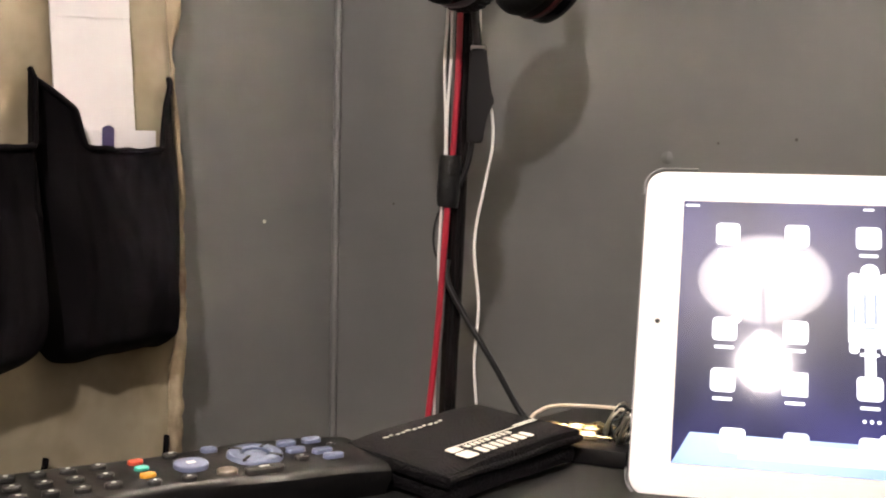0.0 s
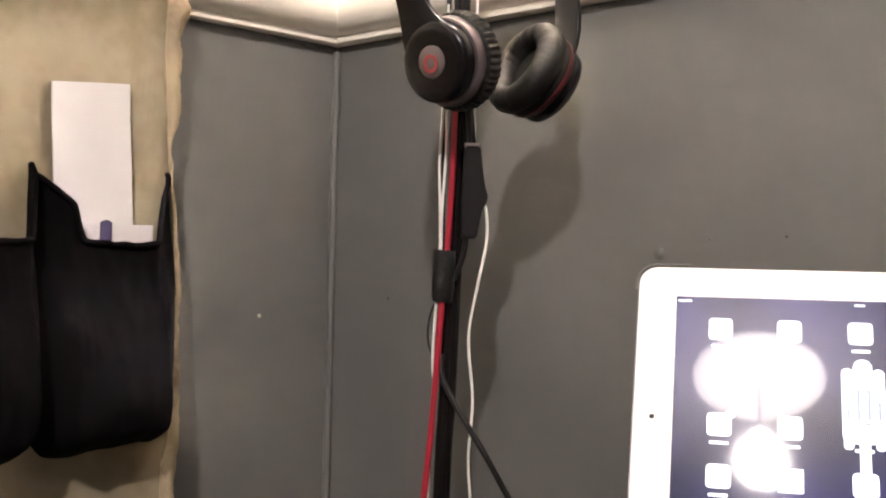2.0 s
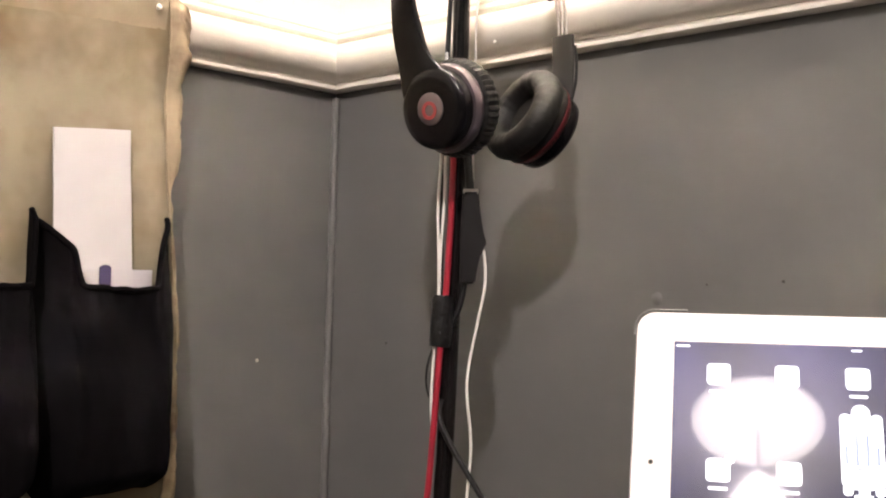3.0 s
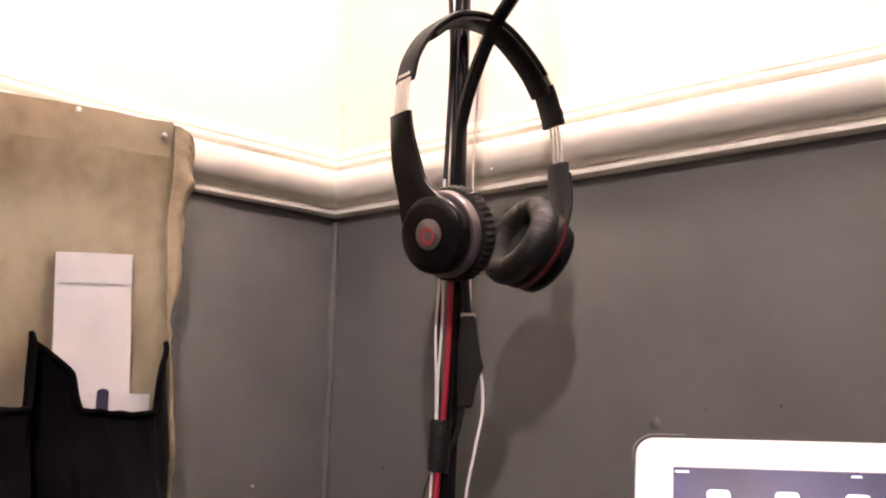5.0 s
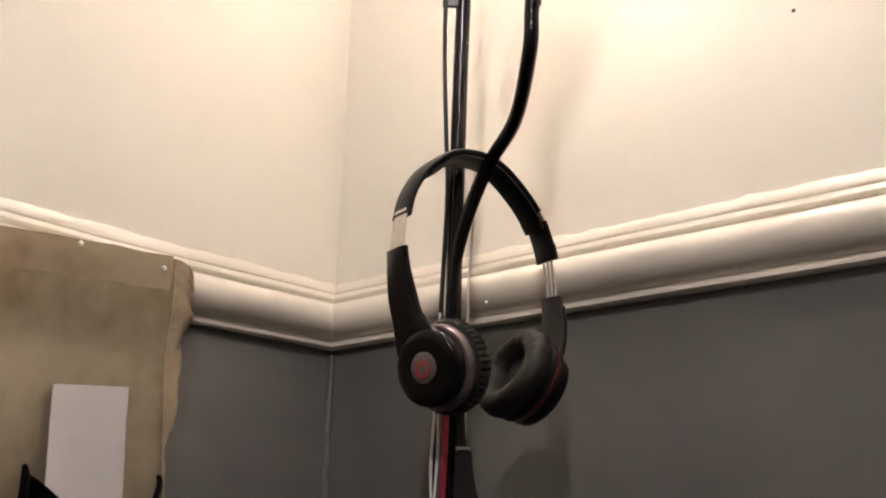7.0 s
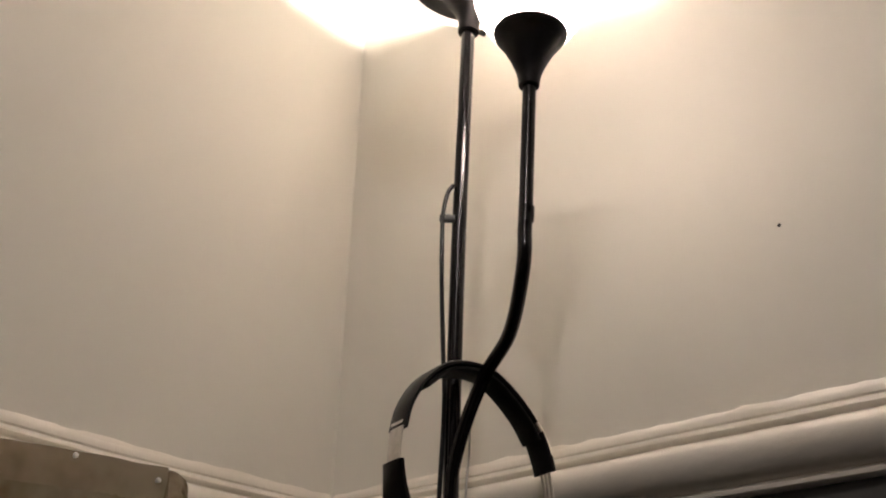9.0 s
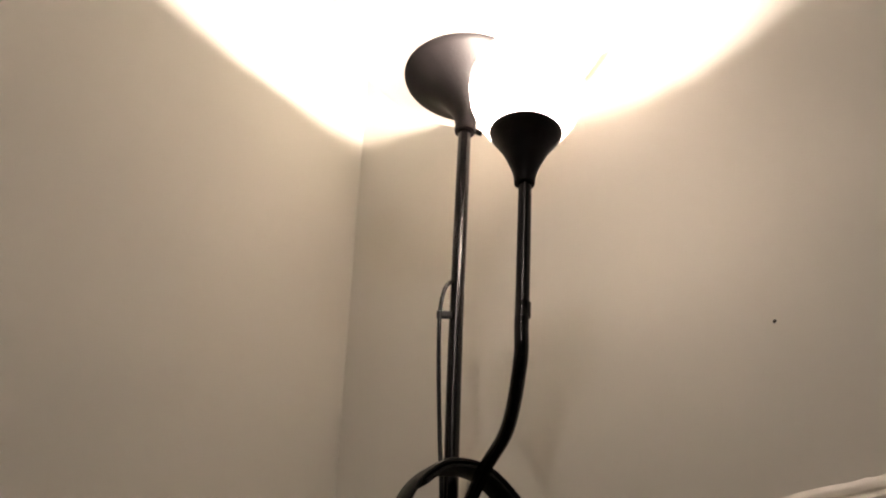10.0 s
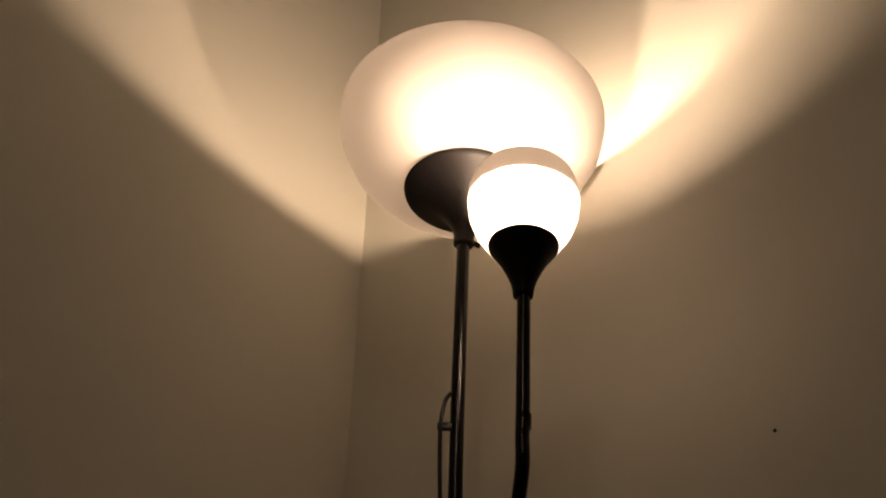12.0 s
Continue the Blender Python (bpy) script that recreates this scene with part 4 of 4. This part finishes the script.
def leaf(name, w, h, t, m, seed):
    bm = box((w, h, t), None, t * 0.35, 2)
    bmesh.ops.subdivide_edges(bm, edges=[e for e in bm.edges if e.calc_length() > 0.02], cuts=9, use_grid_fill=True)
    for v in bm.verts:
        v.co.z += 0.0011 * wob(v.co.x * 28, v.co.y * 28, seed) - 0.0014 * (abs(v.co.x) / (w / 2)) ** 4
        v.co = m @ v.co
    return part(name, bm, M_WALLET, wl)


leaf("lower_leaf", 0.106, 0.072, 0.0105, mw @ pose(0.001, 0.0, -0.0042), 2)
top_leaf = leaf("upper_leaf", 0.110, 0.075, 0.0075, mw @ pose(0, 0.0, 0.0055, 0, -1.2, 0), 6)
mp = mw @ pose(0, 0, 0.0103, 0, -1.2, 0)
part("binding", tube([mw @ Vector((-0.055 + 0.11 * k / 10, -0.0372, 0.0035 + 0.0004 * math.sin(k))) for k in range(11)], 0.0021, 2, 8), M_WALLET, wl)


def print_bar(x, y, w, h, rz=0):
    part("print_bar", rounded_plate(w, h, min(w, h) * 0.2, 0.0003, mp @ pose(x, y - 0.0075, 0, 0, 0, rz)), M_PRINT, top_leaf, "worn cream print")


# the print reads from the far side of the table: a row of block bars, a line and a framed square
rb = random.Random(4)
x = -0.022
for w in (0.0052, 0.0050, 0.0042, 0.0046, 0.0052, 0.0058, 0.0050):
    print_bar(x + w / 2, -0.0205, w * 0.78, 0.0085, rb.uniform(-3, 3))
    x += w + 0.0012
x = -0.022
for k in range(9):
    w = rb.uniform(0.0022, 0.0040)
    print_bar(x + w / 2, -0.0115, w * 0.8, 0.0036, rb.uniform(-3, 3))
    x += w + 0.0011
print_bar(0.006, -0.0078, 0.076, 0.0008)
print_bar(-0.0305, -0.0205, 0.0100, 0.0095)
print_bar(-0.0300, -0.0110, 0.0090, 0.0062)
for k in range(7):
    print_bar(0.026 + k * 0.0028, -0.0058, 0.0020, 0.0020)
for k in range(11):
    print_bar(-0.039 + k * 0.0043, 0.0290 + 0.0006 * math.sin(k * 2), 0.0024 if k % 4 else 0.0034, 0.0016, rb.uniform(-20, 20))

# ---- remote control ----
rc = thing("remote_control", "dark grey remote control with blue and coloured keys", "remote control")
ra = (RT * 0.835 + FW * 0.55).normalized()
rbv = UP.cross(ra).normalized()
tilt = radians(5)
rn = (UP * math.cos(tilt) + (RT * 0.55 - FW * 0.835).normalized() * math.sin(tilt)).normalized()
rbv = rn.cross(ra).normalized()
RC = V(-0.0929, 0.5400, 0.7876)
mr = axes(RC, ra, rbv, rn)


def remote_half(s):
    return 0.0265 - 0.0045 * math.exp(-((s + 0.045) / 0.035) ** 2) + 0.0015 * math.exp(-((s - 0.01) / 0.03) ** 2)


bm = bmesh.new()
rings = []
N = 40
for i in range(N + 1):
    s = -0.132 + 0.198 * i / N
    end = min(1, max(0.02, min(s + 0.132, 0.066 - s)) / 0.016)
    h = remote_half(s) * math.sqrt(max(0.08, 1 - (1 - end) ** 2))
    crown = 0.0018 * math.sin((s + 0.132) / 0.198 * math.pi)
    sec = [(-h, -0.006), (-h * 1.0, -0.0015), (-h * 0.93, 0.0005), (-h * 0.8, 0.0012), (0, 0.0018), (h * 0.8, 0.0012), (h * 0.93, 0.0005), (h, -0.0015), (h, -0.006), (h * 0.78, -0.0172), (0, -0.0190), (-h * 0.78, -0.0172)]
    rings.append([bm.verts.new(mr @ Vector((s, y, z + crown - 0.0022 - 0.35 * max(0, s - 0.035) ** 1.5))) for y, z in sec])
for a, b in zip(rings, rings[1:]):
    for k in range(12):
        bm.faces.new((a[k], a[(k + 1) % 12], b[(k + 1) % 12], b[k]))
bm.faces.new(rings[0]), bm.faces.new(rings[-1])
body = part("body", bm, M_REMOTE, rc)


def key(s, q, w, h, material, r=None, height=0.0022, mark=True, rz=0, label=""):
    m = mr @ pose(s, q, 0.0006, 0, 0, rz)
    k = part("key", rounded_plate(w, h, r or min(w, h) * 0.48, height, m, 5, edge=0.0007), material, rc, label)
    if mark:
        part("legend", rounded_plate(w * 0.26, h * 0.20, 0.0003, 0.0002, m @ pose(0, 0, height)), M_LEGEND, k)
    return k


for i in range(4):
    for j in (-1, 0, 1):
        key(-0.110 + i * 0.0135, j * 0.0125, 0.0080, 0.0054, M_KEY)
key(-0.052, 0.0125, 0.0075, 0.0050, M_KRED, mark=False, label="red rubber key")
key(-0.052, 0.0030, 0.0070, 0.0050, M_KGREEN, mark=False, label="green rubber key")
key(-0.052, -0.0065, 0.0075, 0.0050, M_KYELLOW, mark=False, label="yellow rubber key")
key(-0.052, -0.0160, 0.0065, 0.0048, M_KEY)
key(-0.030, -0.002, 0.0165, 0.0150, M_KEYBLUE, mark=True, height=0.003, label="large pale blue key")
key(-0.034, 0.0155, 0.0080, 0.0058, M_KEY)
key(-0.014, 0.0170, 0.0085, 0.0060, M_KEYBLUE, mark=False)
key(-0.036, -0.0165, 0.0075, 0.0055, M_KEY)
key(-0.017, -0.0150, 0.0100, 0.0085, M_KEYTAN, mark=False, label="tan rubber key")
key(0.000, -0.0190, 0.0200, 0.0060, M_KEY, height=0.0028)
ring = part("key", lathe([(0.0072, 0.0005), (0.0072, 0.0032), (0.0080, 0.0038), (0.0128, 0.0034), (0.0138, 0.0024), (0.0140, 0.0005)], mr @ pose(0.004, 0.0015, 0), 40), M_KEYBLUE, rc, "pale blue cursor ring")
part("key", lathe([(0, 0.0030), (0.0045, 0.0029), (0.0055, 0.0022), (0.0056, 0.0005)], mr @ pose(0.004, 0.0015, 0), 28), M_KEYBLUE, rc, "round pale blue select key")
for a in range(4):
    part("ring_gap", box((0.0016, 0.0070, 0.0012), mr @ pose(0.004 + 0.0108 * math.cos(radians(45 + 90 * a)), 0.0015 + 0.0108 * math.sin(radians(45 + 90 * a)), 0.0034, 0, 0, 45 + 90 * a - 90), 0.0002), M_KEY, ring)
for s, q in ((0.026, 0.013), (0.040, 0.013), (0.026, 0.002)):
    key(s, q, 0.0105, 0.0058, M_KEYBLUE, mark=False)
key(0.038, -0.004, 0.0110, 0.0056, M_KEYBLUE, mark=False)
key(0.040, -0.0125, 0.0110, 0.0056, M_KEYBLUE, mark=False)
key(0.024, -0.0095, 0.0075, 0.0050, M_KEY)
key(0.048, 0.006, 0.0045, 0.0036, M_KEY, mark=True, height=0.0008)

# ---- plugs and wires beside the tablet ----
cable("cream_cable", [(0.0545, 0.676, TZ + 0.014), (0.060, 0.684, TZ + 0.017), (0.0715, 0.692, TZ + 0.0195), (0.0965, 0.694, TZ + 0.019), (0.1150, 0.688, TZ + 0.018), (0.126, 0.676, TZ + 0.012), (0.135, 0.66, TZ + 0.004)], 0.0012, M_CREAMCABLE, "thin cream cable arching across the table")


def plug(name, r, f, z, ang, length, label):
    e = thing(name, label, "plug")
    d = RT * math.cos(radians(ang)) + FW * math.sin(radians(ang))
    m = facing(V(r, f, z), d)
    part("barrel", lathe([(0, 0), (0.0030, 0), (0.0034, 0.001), (0.0034, length * 0.35), (0.0028, length * 0.4), (0.0028, length * 0.6), (0.0040, length * 0.64), (0.0041, length * 0.9), (0.0034, length), (0, length)], m, 18), M_GOLD, e)
    part("pin", lathe([(0, length), (0.0012, length), (0.0012, length + 0.007), (0.0006, length + 0.009), (0, length + 0.009)], m, 10), M_GOLD, e)
    for k in range(5):
        part("grip_ring", lathe([(0.0034, 0.002 + k * 0.0014), (0.0038, 0.0024 + k * 0.0014), (0.0034, 0.0030 + k * 0.0014)], m, 14), M_GOLD, e)
    return e


plug("audio_plug", 0.0620, 0.660, TZ + 0.0135, -12, 0.024, "gold plated audio plug lying behind the wallet")
plug("audio_plug", 0.0660, 0.648, TZ + 0.0120, -14, 0.026, "gold plated audio plug with ribbed grip")
plug("audio_plug", 0.0830, 0.660, TZ + 0.0120, 20, 0.016, "short bright audio plug among the wires")
bun = thing("wire_bundle", "tangled bare silver wires coiled beside the tablet", "wire bundle")
rw = random.Random(12)
for k in range(9):
    c = (0.1085 + rw.uniform(-0.004, 0.004), 0.645 + rw.uniform(-0.014, 0.014), TZ + 0.016)
    pts = []
    for i in range(9):
        a = 2 * math.pi * i / 8 * rw.uniform(0.85, 1.05) + k
        pts.append(V(c[0] + math.cos(a) * rw.uniform(0.006, 0.011), c[1] + math.cos(a + 1) * 0.010, max(TZ + 0.002, c[2] + math.sin(a) * rw.uniform(0.009, 0.015))))
    part("wire", tube(pts, 0.0008, 6, 6), M_BARE if k % 3 else M_RUBBER, bun)
blk = thing("power_adaptor", "small black plug block lying among the wires", "adaptor")
part("block", box((0.040, 0.022, 0.010), facing(V(0.090, 0.632, TZ + 0.0052), UP, FW + RT * 0.4), 0.002), M_SATIN, blk)
part("lead", tube([V(0.105, 0.625, TZ + 0.004), V(0.115, 0.620, TZ + 0.003), V(0.13, 0.64, TZ + 0.003)], 0.0018), M_RUBBER, blk)
